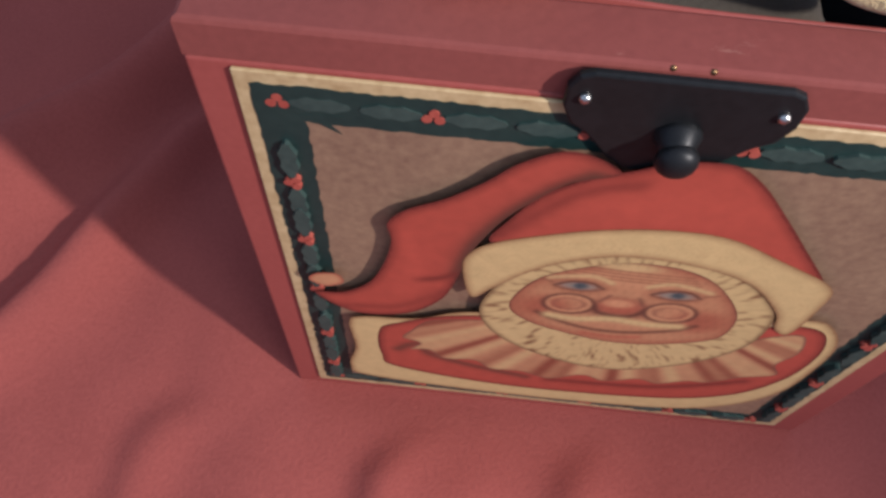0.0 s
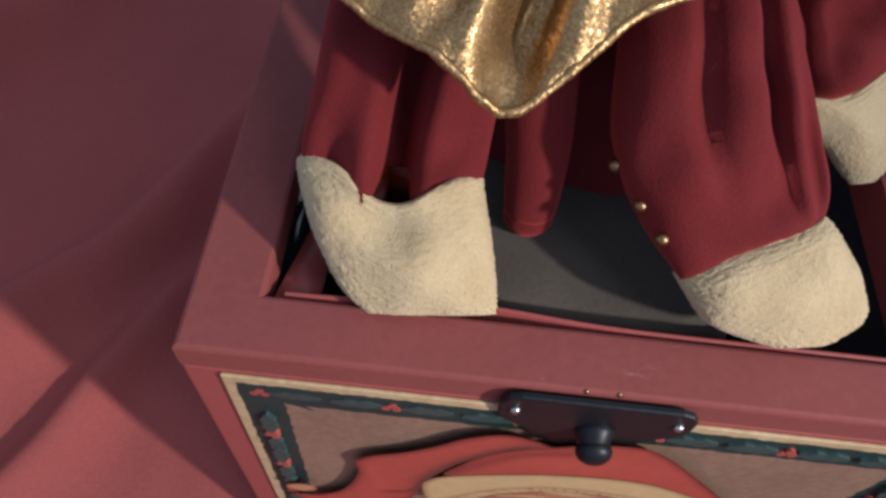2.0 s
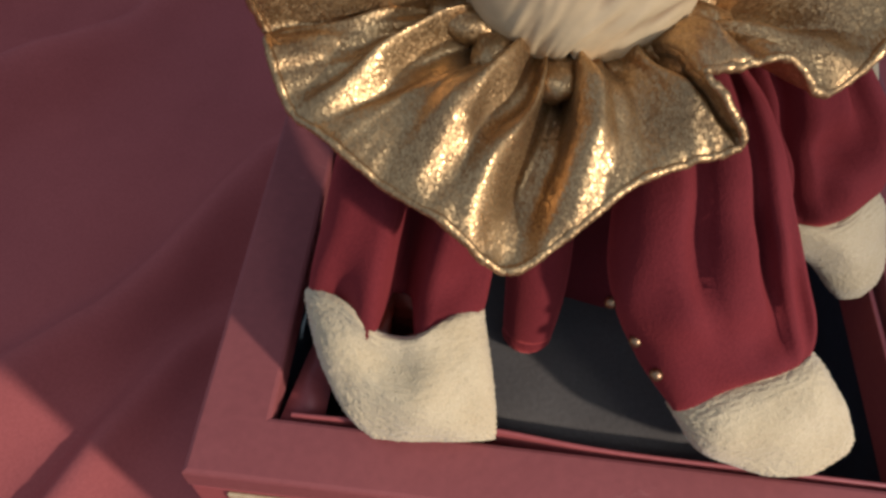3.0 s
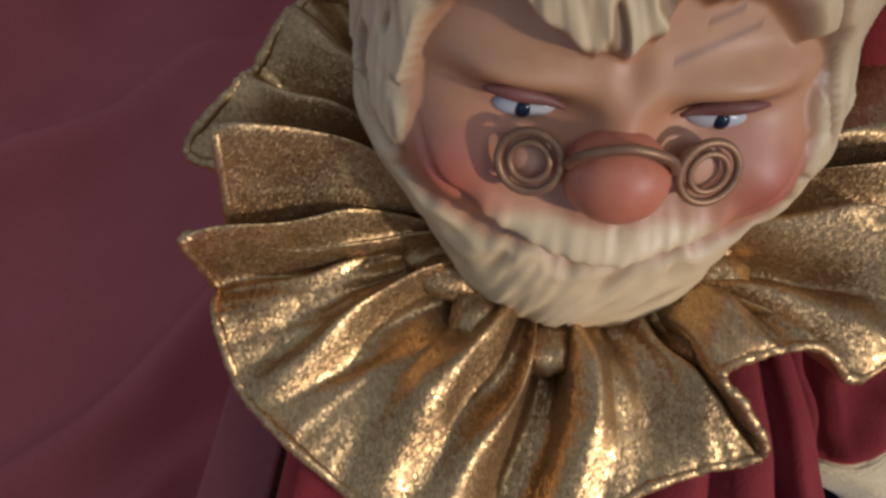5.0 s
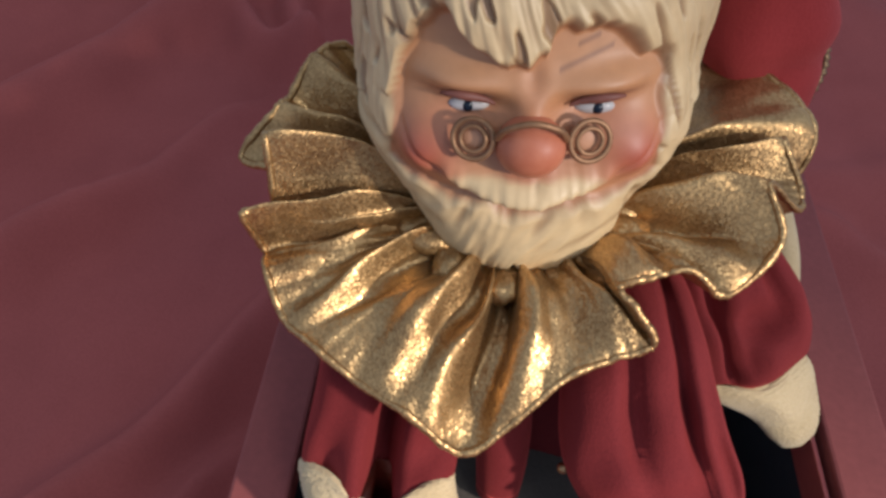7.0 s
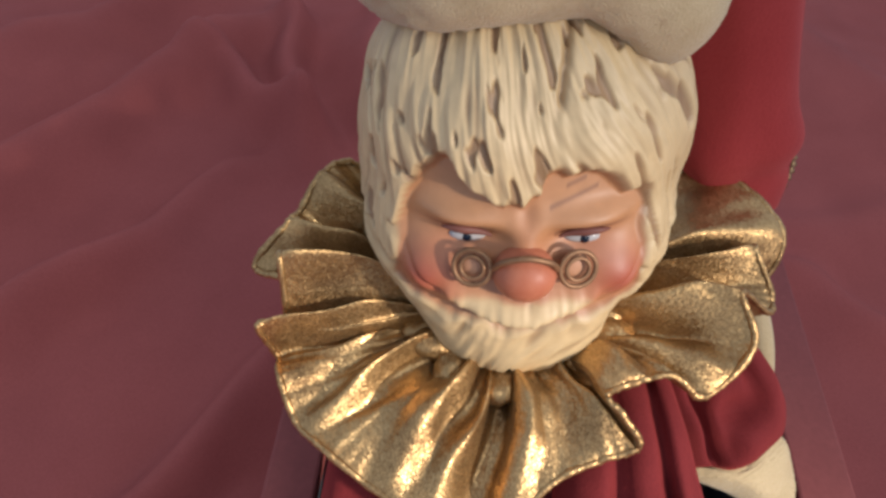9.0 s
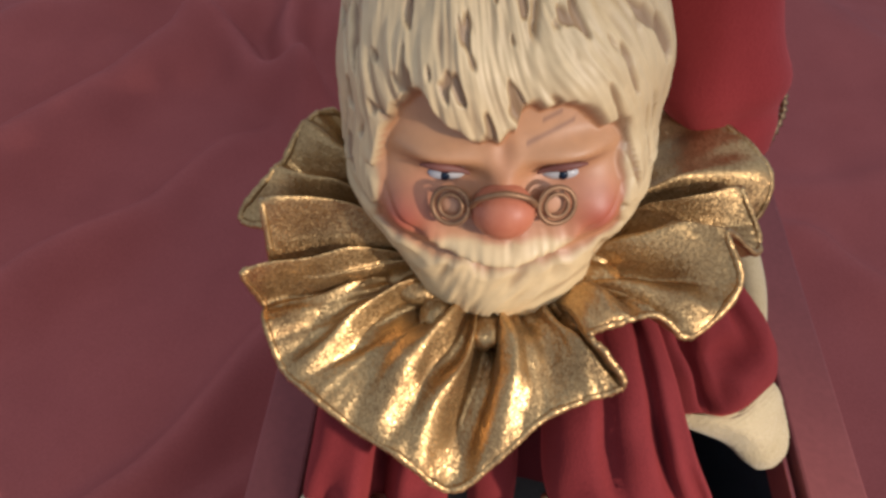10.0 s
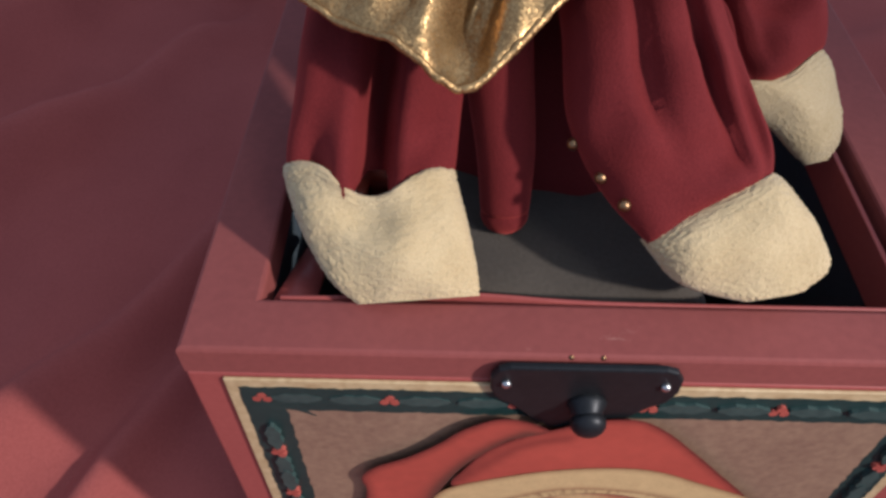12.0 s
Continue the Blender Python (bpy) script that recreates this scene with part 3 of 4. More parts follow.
brushed("hat_tail", [(0.0158, 0.0867), (0.0264, 0.0761), (0.0415, 0.0787), (0.0515, 0.0906), (0.0555, 0.1066), (0.0575, 0.1180), (0.0630, 0.1330), (0.0690, 0.1430), (0.0760, 0.1515), (0.0850, 0.1560), (0.0795, 0.1606), (0.0726, 0.1616), (0.0645, 0.1562), (0.0583, 0.1486), (0.0503, 0.1408), (0.0415, 0.1346), (0.0372, 0.1278), (0.0380, 0.1201), (0.0359, 0.1083), (0.0315, 0.0963), (0.0239, 0.0887)], tail_colours, 110)
brushed("hat_tip", [(0.0150, 0.0945), (0.0172, 0.0985), (0.0228, 0.0995), (0.0245, 0.0950), (0.0195, 0.0915)], edged(ROSE, SAND * 1.1, 0.0015), 30, 0.0005)
brushed("painted_brim", [(0.0560, 0.1111), (0.0579, 0.1193), (0.0632, 0.1247), (0.0732, 0.1298), (0.0853, 0.1346), (0.0999, 0.1375), (0.1141, 0.1367), (0.1287, 0.1294), (0.1451, 0.1196), (0.1478, 0.1081), (0.1473, 0.0919), (0.1425, 0.0935), (0.1385, 0.1035), (0.1264, 0.1169), (0.1099, 0.1232), (0.0933, 0.1240), (0.0807, 0.1185), (0.0718, 0.1105), (0.0650, 0.1013), (0.0594, 0.0945)], brim_colours, 110, 0.0005)

# ---- the latch ----
def latch_outline():
    half = [(0.0, 0.1825), (0.0170, 0.1825), (0.0195, 0.1815), (0.0212, 0.1785), (0.0212, 0.1735), (0.0192, 0.1690), (0.0160, 0.1668), (0.0135, 0.1640), (0.0105, 0.1600), (0.0065, 0.1572), (0.0, 0.1560)]
    return [(0.0912 + x, z) for x, z in half] + [(0.0912 - x, z) for x, z in reversed(half[1:-1])]


bm = plate(latch_outline(), -0.0012, 0.0016)
bmesh.ops.bevel(bm, geom=[e for e in bm.edges if all(v.co.y < -0.002 for v in e.verts)], offset=0.0006, segments=2, profile=0.5, affect="EDGES")
latch = part("latch_plate", bm, M_BLACK, box, "black metal latch plate with a round post")
for rx in (0.0735, 0.1088):
    r = Build()
    r.ball((rx, -0.0030, 0.1764), (0.0012, 0.0010, 0.0012), M_STEEL, n=14)
    ob = new("rivet", r.mesh("rivet"))
    ob.parent = latch
post = Build()
post.tube([(0.0925, -0.0012, 0.168), (0.0925, -0.0030, 0.168), (0.0925, -0.0042, 0.1672), (0.0925, -0.0058, 0.1665)], [0.0048, 0.0046, 0.0038, 0.0036], M_BLACK, 20)
post.ball((0.0927, -0.0068, 0.1662), (0.0042, 0.0030, 0.0042), M_BLACK, n=20)
ob = new("post", post.mesh("post"))
ob.parent = latch
# tiny brass balls standing in for two highlight glints on the rim's front edge
for rx in (0.0875, 0.0945):
    r = Build()
    r.ball((rx, 0.0004, H - 0.0006), (0.0007, 0.0005, 0.0007), M_BRASS, n=10)
    ob = new("rim_glint", r.mesh("rim_glint"))
    ob.parent = box

# ---- grey pad in the box ----
pad = Build()
pad.ball((0.086, 0.0495, 0.0910), (0.043, 0.0345, 0.0845), M_MAT, n=64, bump=lambda d: (abs(d.x) ** 9 + abs(d.y) ** 9 + abs(d.z) ** 9) ** (-1 / 9) - 1 + 0.03 * noise.noise(d * 2.5))
tagged(new("grey_pad", pad.mesh("grey_pad")), "dark grey felt bag under the doll inside the box", "bag")

# ---- the doll ----
doll = Build()


def loft(stations, mat, facing=(0.0, -0.62, 0.78), cols=72, rows=44, dents=(), fuzz=0.0, wob=0.0012, cap=True, seed=0.0, sag=None):
    """A soft flattened sleeve through stations (left, right, front bulge, back bulge); dents: (s, c, width s, width c, depth)."""
    line = smoothed([(*l, *r, f, b) for l, r, f, b in stations], rows)
    pts = []
    for i, q in enumerate(line):
        s = i / (rows - 1)
        l, r = Vector(q[:3]), Vector(q[3:6])
        half = (r - l) / 2
        n = Vector(facing)
        n = (n - half.normalized() * n.dot(half.normalized())).normalized()
        row = []
        for j in range(cols):
            a = 2 * math.pi * j / cols
            c, h = math.cos(a), math.sin(a)
            up = (q[6] if h > 0 else q[7]) * h
            if h > 0:
                for s0, c0, ws, wc, d in dents:
                    up -= d * bump2(s, c, s0, c0, ws, wc) * min(1, h * 2)
            p = (l + r) / 2 + half * (abs(c) ** 0.85 * (1 if c > 0 else -1)) + n * up
            if sag and h > -0.2:
                p += Vector(sag[0]) * (1 - s if sag[2] else s) ** 1.5 * math.exp(-((c - 0.02) / sag[1]) ** 2)
            p += n * wob * noise.noise((p.x * 90 + seed, p.y * 90, p.z * 90))
            if fuzz:
                p += n * fuzz * noise.noise((p.x * 1500, p.y * 1500, p.z * 1500)) + Vector((1, 0, 0)) * fuzz * noise.noise((p.x * 1500, p.y * 1500, p.z * 1500 + 9))
            row.append(p)
        pts.append(row)
    doll.grid(pts, mat, True, cap, cap)


# body inside the box
doll.ball((0.088, 0.112, 0.150), (0.052, 0.056, 0.075), M_VELVET, n=40, bump=lambda d: 0.06 * noise.noise(d * 3))
# left sleeve with its plush cuff
loft([((0.028, 0.098, 0.240), (0.070, 0.090, 0.240), 0.010, 0.010), ((0.0265, 0.070, 0.230), (0.066, 0.068, 0.228), 0.012, 0.010),
      ((0.0245, 0.052, 0.219), (0.063, 0.053, 0.216), 0.011, 0.010), ((0.0225, 0.0375, 0.207), (0.0612, 0.0388, 0.203), 0.009, 0.008), ((0.0235, 0.034, 0.203), (0.0605, 0.036, 0.200), 0.006, 0.006)],
     M_VELVET, dents=((0.62, 0.02, 0.60, 0.13, 0.021), (0.66, 0.55, 0.09, 0.4, 0.006), (0.42, 0.75, 0.10, 0.3, 0.005), (0.8, -0.6, 0.2, 0.2, 0.003)), wob=0.0026, sag=((0, -0.0060, -0.0038), 0.50, False))
loft([((0.0225, 0.0370, 0.2052), (0.0612, 0.0383, 0.2022), 0.0085, 0.006), ((0.0218, 0.0345, 0.2030), (0.0618, 0.0355, 0.2010), 0.0105, 0.007),
      ((0.0265, 0.0245, 0.1950), (0.0648, 0.0262, 0.1945), 0.0100, 0.006), ((0.0330, 0.0165, 0.1880), (0.0668, 0.0190, 0.1880), 0.0070, 0.004), ((0.0395, 0.0120, 0.1848), (0.0672, 0.0152, 0.1848), 0.0030, 0.002)],
     M_FUR, cols=150, rows=110, dents=((0.05, 0.0, 0.18, 0.22, 0.0070), (0.36, -0.15, 0.13, 0.50, 0.0045)), fuzz=0.00042, wob=0.0016, sag=((0, -0.0070, -0.0045), 0.40, True))
# red tongue of cloth between the two coat fronts
doll.tube(smoothed([(0.070, 0.085, 0.225), (0.0715, 0.065, 0.212), (0.0735, 0.052, 0.198), (0.0740, 0.0450, 0.183)], 24), list(np.linspace(0.010, 0.0062, 24)), M_VELVET, 20)
doll.ball((0.0740, 0.0448, 0.1822), (0.0063, 0.0055, 0.006), M_VELVET, n=18)
# coat front with beads and plush hem
loft([((0.082, 0.096, 0.234), (0.114, 0.092, 0.234), 0.008, 0.012), ((0.0845, 0.065, 0.229), (0.1185, 0.070, 0.233), 0.012, 0.012),
      ((0.0865, 0.0430, 0.2135), (0.1250, 0.0500, 0.2225), 0.0115, 0.012), ((0.0950, 0.0315, 0.2020), (0.1310, 0.0405, 0.2135), 0.0095, 0.010), ((0.1035, 0.0238, 0.1960), (0.1325, 0.0350, 0.2068), 0.0070, 0.008), ((0.1045, 0.0235, 0.194), (0.1315, 0.033, 0.204), 0.004, 0.005)],
     M_VELVET, dents=((0.30, -0.10, 0.20, 0.10, 0.006), (0.34, 0.48, 0.26, 0.09, 0.009), (0.62, 0.35, 0.08, 0.30, 0.004), (0.86, 0.0, 0.06, 0.5, 0.003), (0.55, 0.80, 0.2, 0.12, 0.004)), wob=0.0022, seed=3.0)
loft([((0.1035, 0.0242, 0.1950), (0.1328, 0.0352, 0.2062), 0.0065, 0.006), ((0.1060, 0.0215, 0.1930), (0.1362, 0.0330, 0.2040), 0.0088, 0.007),
      ((0.1110, 0.0165, 0.1900), (0.1440, 0.0265, 0.1955), 0.0075, 0.006), ((0.1180, 0.0145, 0.1882), (0.1470, 0.0218, 0.1895), 0.0050, 0.004), ((0.1270, 0.0132, 0.1870), (0.1400, 0.0160, 0.1875), 0.0025, 0.002)],
     M_FUR, cols=140, rows=90, fuzz=0.00042, wob=0.0016, seed=5.0)
for p in ((0.0876, 0.0386, 0.2108), (0.0938, 0.0324, 0.2064), (0.0986, 0.0262, 0.2040)):
    doll.ball(p, (0.0015, 0.0015, 0.0015), M_BRASS, n=16)
# right sleeve, its cuff and the trim behind it
loft([((0.106, 0.104, 0.234), (0.133, 0.112, 0.237), 0.008, 0.010), ((0.111, 0.090, 0.230), (0.142, 0.098, 0.233), 0.011, 0.010),
      ((0.1190, 0.0780, 0.2190), (0.1545, 0.0885, 0.2200), 0.0105, 0.010), ((0.1265, 0.0710, 0.2055), (0.1575, 0.0838, 0.2078), 0.0080, 0.008), ((0.128, 0.072, 0.203), (0.155, 0.083, 0.205), 0.005, 0.005)],
     M_VELVET, dents=((0.50, -0.42, 0.30, 0.13, 0.012), (0.48, 0.10, 0.08, 0.35, 0.009), (0.28, 0.4, 0.2, 0.12, 0.005), (0.62, -0.15, 0.10, 0.12, 0.005)), wob=0.0022, seed=8.0, sag=((0, -0.0040, -0.0032), 0.5, False))
loft([((0.1260, 0.0708, 0.2030), (0.1580, 0.0835, 0.2062), 0.0065, 0.006), ((0.1300, 0.0692, 0.2000), (0.1605, 0.0812, 0.2025), 0.0075, 0.006),
      ((0.1450, 0.0682, 0.1930), (0.1645, 0.0758, 0.1935), 0.0060, 0.005), ((0.1530, 0.0660, 0.1860), (0.1660, 0.0710, 0.1855), 0.0045, 0.004), ((0.1580, 0.0660, 0.1815), (0.1640, 0.0680, 0.1813), 0.0020, 0.002)],
     M_FUR, cols=110, rows=80, fuzz=0.00042, seed=11.0, sag=((0, -0.0040, -0.0032), 0.5, True))
doll.tube(smoothed([(0.140, 0.132, 0.240), (0.1475, 0.121, 0.229), (0.1530, 0.110, 0.218), (0.1555, 0.100, 0.206)], 20), list(np.linspace(0.0052, 0.0040, 20)), M_FUR, 24)


# ruff of gold cloth: rim stations (x, y, z) round the neck
NECK = Vector((0.0715, 0.0900, 0.2400))
RIMS = [(0.0623, 0.0298, 0.2322), (0.0500, 0.0335, 0.2400), (0.0385, 0.0395, 0.2405), (0.0270, 0.0455, 0.2450), (0.0186, 0.0532, 0.2428), (0.0130, 0.0620, 0.2500), (0.0110, 0.0690, 0.2470),
        (0.0073, 0.0693, 0.2593), (0.0125, 0.0745, 0.2560), (0.0120, 0.0800, 0.2740), (0.0100, 0.0850, 0.2600), (0.0015, 0.0895, 0.2582), (0.0095, 0.0960, 0.2680), (0.0125, 0.1005, 0.2690), (0.0165, 0.1065, 0.2755), (0.0225, 0.1120, 0.2770), (0.0330, 0.1160, 0.2710), (0.0460, 0.1310, 0.2600),
        (0.0600, 0.1460, 0.2640), (0.0850, 0.1480, 0.2640), (0.1080, 0.1420, 0.2640), (0.1290, 0.1290, 0.2700), (0.1433, 0.1124, 0.2650), (0.1405, 0.1040, 0.2540), (0.1330, 0.1030, 0.2670), (0.1380, 0.0950, 0.2600), (0.1366, 0.0879, 0.2589), (0.1260, 0.0860, 0.2680), (0.1300, 0.0760, 0.2600), (0.1184, 0.0647, 0.2525),
        (0.1090, 0.0655, 0.2590), (0.1000, 0.0640, 0.2570), (0.0922, 0.0580, 0.2600), (0.0960, 0.0540, 0.2580), (0.1008, 0.0500, 0.2518), (0.0930, 0.0478, 0.2480), (0.0830, 0.0435, 0.2450), (0.0730, 0.0360, 0.2380)]
RC, RR = 640, 56
rim_line = smoothed(RIMS, RC, True)
NP = len(RIMS)


# how far the cloth stands above (+) or sinks below (-) the straight way from neck to rim: rim station, millimetres
PLEATS = [(0, -2.5), (0.3, -3.0), (0.62, 4.2), (0.95, -0.5), (1.2, -1.5), (1.62, 4.8), (2.1, 0.0), (2.9, -2.2), (3.3, -2.6), (3.75, 4.4), (4.2, 0.5), (4.9, -2.4), (5.5, -1.6), (5.9, 0.6), (6.2, -2.4),
          (6.55, 2.8), (6.8, -1.2), (7.05, 4.6), (7.5, -2.8), (8.0, -3.6), (8.5, -0.8), (9.0, 6.0), (9.5, 0.0), (10.0, -4.5), (11.0, 2.0), (11.6, -2.0), (12.2, 4.0), (13.0, -3.5), (14.0, 4.0), (15.0, -3.5), (16.0, 4.0), (17.0, -3.0), (18.0, 3.0), (19.0, -3.0), (20.0, 3.0), (21.0, -3.0),
          (22.0, 4.5), (22.6, 0.5), (23.1, -4.5), (24.0, 3.5), (24.6, -2.5), (25.4, 2.0), (26.2, -3.0), (27.0, 3.8), (27.6, -1.0), (28.1, -3.2), (28.7, 2.6), (29.2, -1.4), (29.8, 2.4), (30.3, -1.8), (31.0, 3.6), (31.7, 1.0), (32.4, -2.0), (33.0, -6.0), (33.5, -8.0),
          (34.0, -1.5), (34.5, 3.2), (35.2, 1.4), (35.8, -0.6), (36.4, 1.0), (36.9, 4.6), (37.3, 2.6), (37.7, -3.4)]
lift_line = np.interp(np.arange(RC) / RC * NP, [q[0] for q in PLEATS] + [NP], [q[1] * 0.001 for q in PLEATS] + [PLEATS[0][1] * 0.001])
soft_line = np.exp(-(np.arange(-9, 10) / 2.6) ** 2)
lift_line = np.convolve(np.concatenate([lift_line[-9:], lift_line, lift_line[:9]]), soft_line / soft_line.sum(), "valid")


def ruff_point(j, v, lift=0.0):
    """The ruff at column j and share v of the way from neck to rim."""
    t = j / RC * 2 * math.pi
    c, s = math.cos(t), math.sin(t)
    rim_p = Vector(rim_line[j % RC])
    d = rim_p - NECK
    ang = math.atan2(d.y, d.x)
    start = NECK + Vector((0.017 * math.cos(ang), 0.015 * math.sin(ang), 0.006))
    p = start.lerp(rim_p, v)
    mid = math.sin(math.pi * min(1.0, v ** 0.85))
    # the pleats wander a little on their way out, and die out at the hem
    k = (j + 9.0 * math.sin(v * 4.0 + 5 * t) * (1 - v) * v * 2) % RC
    k0 = int(k) % RC
    rise = lift_line[k0] + (lift_line[(k0 + 1) % RC] - lift_line[k0]) * (k - int(k))
    p.z += 0.0035 * mid + 1.75 * rise * mid ** 0.55 * (1.05 - 0.25 * v)
    # fine gathers near the neck, soft dents further out
    gather = math.sin(t * 31 + 1.6 * math.sin(t * 4)) + 0.6 * math.sin(t * 47 + 1 + 2 * v)
    p.z += 0.0018 * gather * math.exp(-((v - 0.10) / 0.13) ** 2)
    run = noise.noise((c * 9, s * 9, v * 2.2)) + 0.5 * noise.noise((c * 21 + 4, s * 21, v * 3.5))
    p.z += (0.0011 * run + 0.0014 * noise.noise((p.x * 95, p.y * 95, p.z * 60))) * mid ** 0.7 + lift
    p.z += 0.0006 * noise.noise((c * 34, s * 34, v * 4 + 3)) * v ** 2
    side = Vector((-math.sin(ang), math.cos(ang), 0))
    p += side * (0.0030 * mid * noise.noise((c * 7 + 2, s * 7, v * 2)))
    return p


top_side = [[ruff_point(j, v) for j in range(RC)] for v in np.linspace(0, 1, RR)]
doll.grid(top_side, M_GOLD, True)
doll.grid([[ruff_point(j, v, -0.0012) for j in range(RC)] for v in np.linspace(1, 0, RR // 2)], M_GOLD, True)
doll.tube([ruff_point(j, 1.0, -0.0005) for j in range(RC)], [0.0008 + 0.0005 * abs(noise.noise((j * 0.9, 0.5, 0.2))) + 0.0003 * noise.noise((j * 0.1, 2.0, 0.0)) for j in range(RC)], M_GOLD, 8, True)
# knots of gathered cloth at the neck
for k in (0, 1, 2, 3, 4, 6, 8, 9, 10, 11, 12, 13, 14):
    a = radians(172 + 15.5 * k)
    c = NECK + Vector((0.0262 * math.cos(a), 0.0235 * math.sin(a), 0.0050 + 0.0014 * math.sin(k * 2.3) + 0.006 * step(0.1, 0.9, math.cos(a)) + 0.004 * step(0.1, 0.9, -math.cos(a))))
    doll.ball(c, (0.0066, 0.0044, 0.0034), M_GOLD, (0, 0, math.degrees(a) + 35 * math.sin(k * 1.7)), 20, bump=lambda d: 0.25 * noise.noise(d * 2.2 + Vector((k, 0, 0))))

# head: one closed surface, painted
HC = Vector((0.0674, 0.1084, 0.2912))
HX = Vector((0.9975, 0.0499, 0.0491)).normalized()
HU = Vector((-0.0627, 0.3259, 0.9433))
HU = (HU - HX * HU.dot(HX)).normalized()
HF = HX.cross(HU)
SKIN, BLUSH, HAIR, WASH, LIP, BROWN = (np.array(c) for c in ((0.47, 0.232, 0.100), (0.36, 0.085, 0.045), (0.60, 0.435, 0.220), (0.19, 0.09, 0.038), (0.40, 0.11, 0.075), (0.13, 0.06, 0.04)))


HAIRLINE_A = (-0.027, -0.0245, -0.0215, -0.0185, -0.0150, -0.0125, -0.0088, -0.0049, -0.0011, 0.0020, 0.0034, 0.0112, 0.0165, 0.0195, 0.0235, 0.0268)
HAIRLINE_U = (-0.0100, -0.0020, 0.0040, 0.0072, 0.0080, 0.0042, 0.0010, -0.0012, -0.0012, 0.0006, 0.0048, 0.0060, 0.0040, 0.0012, -0.0010, -0.0065)


def head_point(th, ph):
    d = (math.cos(ph) * math.sin(th), math.cos(ph) * math.cos(th), math.sin(ph))
    up = 0.045 if d[2] > 0 else 0.0535
    k = 2.2 if d[2] > 0 else 2.2 + 0.5 * step(0.0, 0.5, -d[2])
    r = (abs(d[0] / (0.0357 * (1 - 0.22 * step(0.42, 0.95, -d[2])))) ** k + abs(d[1] / 0.0325) ** k + abs(d[2] / up) ** k) ** (-1 / k)
    a, f, u = (r * q for q in d)
    # shape of the face opening
    front = f > 0
    low = -0.0318 + 0.0080 * (abs(a) / 0.026) ** 3
    high = float(np.interp(a, HAIRLINE_A, HAIRLINE_U))
    wide = 0.0266 - 0.0020 * step(-0.005, 0.010, u)
    jag = 0.0012 * noise.noise((a * 400, u * 150, 0.3)) + 0.0020 * noise.noise((a * 130, u * 90, 4.3))
    face = step(-0.0012, 0.0012, min(u - low, high - u, wide - abs(a + 0.0005)) + jag) if front else 0.0
    grow = 0.0
    # strands: they fall from the crown and sweep to one side over the brow
    turn = (th + math.pi) % (2 * math.pi) - math.pi
    across, along = turn * 0.036, ph * 0.042
    lean = 0.10 + 0.75 * step(-0.024, 0.034, across) * step(-1.6, 0.0, -abs(turn))
    psi, way = across * math.cos(lean) + along * math.sin(lean), along * math.cos(lean) - across * math.sin(lean)
    flow = noise.noise((a * 55, f * 55, u * 55))
    chin = u < low + 0.004 and front
    if chin:
        band = 0.7 * noise.noise((a * 170 + flow * 4.0, u * 80 + 4, 2.0)) + 0.5 * noise.noise((a * 390 + flow * 5, u * 130, 7.0)) + 0.5 * noise.noise((a * 150, u * 150 + flow * 2, 9.0))
    else:
        band = 0.5 * noise.noise((psi * 190 + flow * 1.5, way * 45, 1.0)) + 0.55 * noise.noise((psi * 420 + flow * 1.8, way * 70, 5.0)) + 0.3 * noise.noise((psi * 900 + flow * 2, way * 110, 8.0))
    hairy = 1 - face
    locks = noise.noise((psi * 75 + 3, way * 38, 6.0))
    thick = 0.0030 + 0.0026 * step(-0.006, 0.012, u) * step(0.0, 0.02, f)
    grow += hairy * (thick + (0.0012 if chin else 0.0011) * band + (0.0 if chin else 0.0016 * locks))
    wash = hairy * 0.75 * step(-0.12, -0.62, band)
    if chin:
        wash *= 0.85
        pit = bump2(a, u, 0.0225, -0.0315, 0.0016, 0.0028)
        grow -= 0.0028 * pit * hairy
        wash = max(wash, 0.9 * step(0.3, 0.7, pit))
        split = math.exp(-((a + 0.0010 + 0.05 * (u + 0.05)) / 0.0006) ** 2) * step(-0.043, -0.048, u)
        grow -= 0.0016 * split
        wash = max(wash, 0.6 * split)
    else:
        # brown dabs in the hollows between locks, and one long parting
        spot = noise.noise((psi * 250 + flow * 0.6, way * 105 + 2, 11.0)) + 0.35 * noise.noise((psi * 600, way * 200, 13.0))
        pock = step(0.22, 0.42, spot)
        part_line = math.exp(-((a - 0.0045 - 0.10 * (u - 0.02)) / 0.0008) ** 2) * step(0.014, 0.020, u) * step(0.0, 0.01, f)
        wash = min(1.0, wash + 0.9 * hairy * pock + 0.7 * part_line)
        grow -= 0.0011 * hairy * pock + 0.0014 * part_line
    col = SKIN * 1.0
    # features
    nose = bump2(a, u, 0.0, -0.0170, 0.0056, 0.0056)
    bridge = bump2(a, u, 0.0, -0.0092, 0.0034, 0.0075)
    cheek = bump2(a, u, -0.0203, -0.0192, 0.0070, 0.0068) + bump2(a, u, 0.0203, -0.0188, 0.0070, 0.0068)
    socket = bump2(a, u, -0.0118, -0.0108, 0.0066, 0.0034) + bump2(a, u, 0.0118, -0.0108, 0.0066, 0.0034)
    brow = bump2(a, u, -0.0135, -0.0050 - 0.10 * (a + 0.0135), 0.0090, 0.0028) + bump2(a, u, 0.0135, -0.0050 + 0.10 * (a - 0.0135), 0.0090, 0.0028)
    tash_u = -0.0256 + 0.0018 * (abs(a) / 0.014) ** 1.5
    tash = bump2(a, u, 0, tash_u, 0.0150, 0.0031) * step(0.0185, 0.0145, abs(a)) if front else 0.0
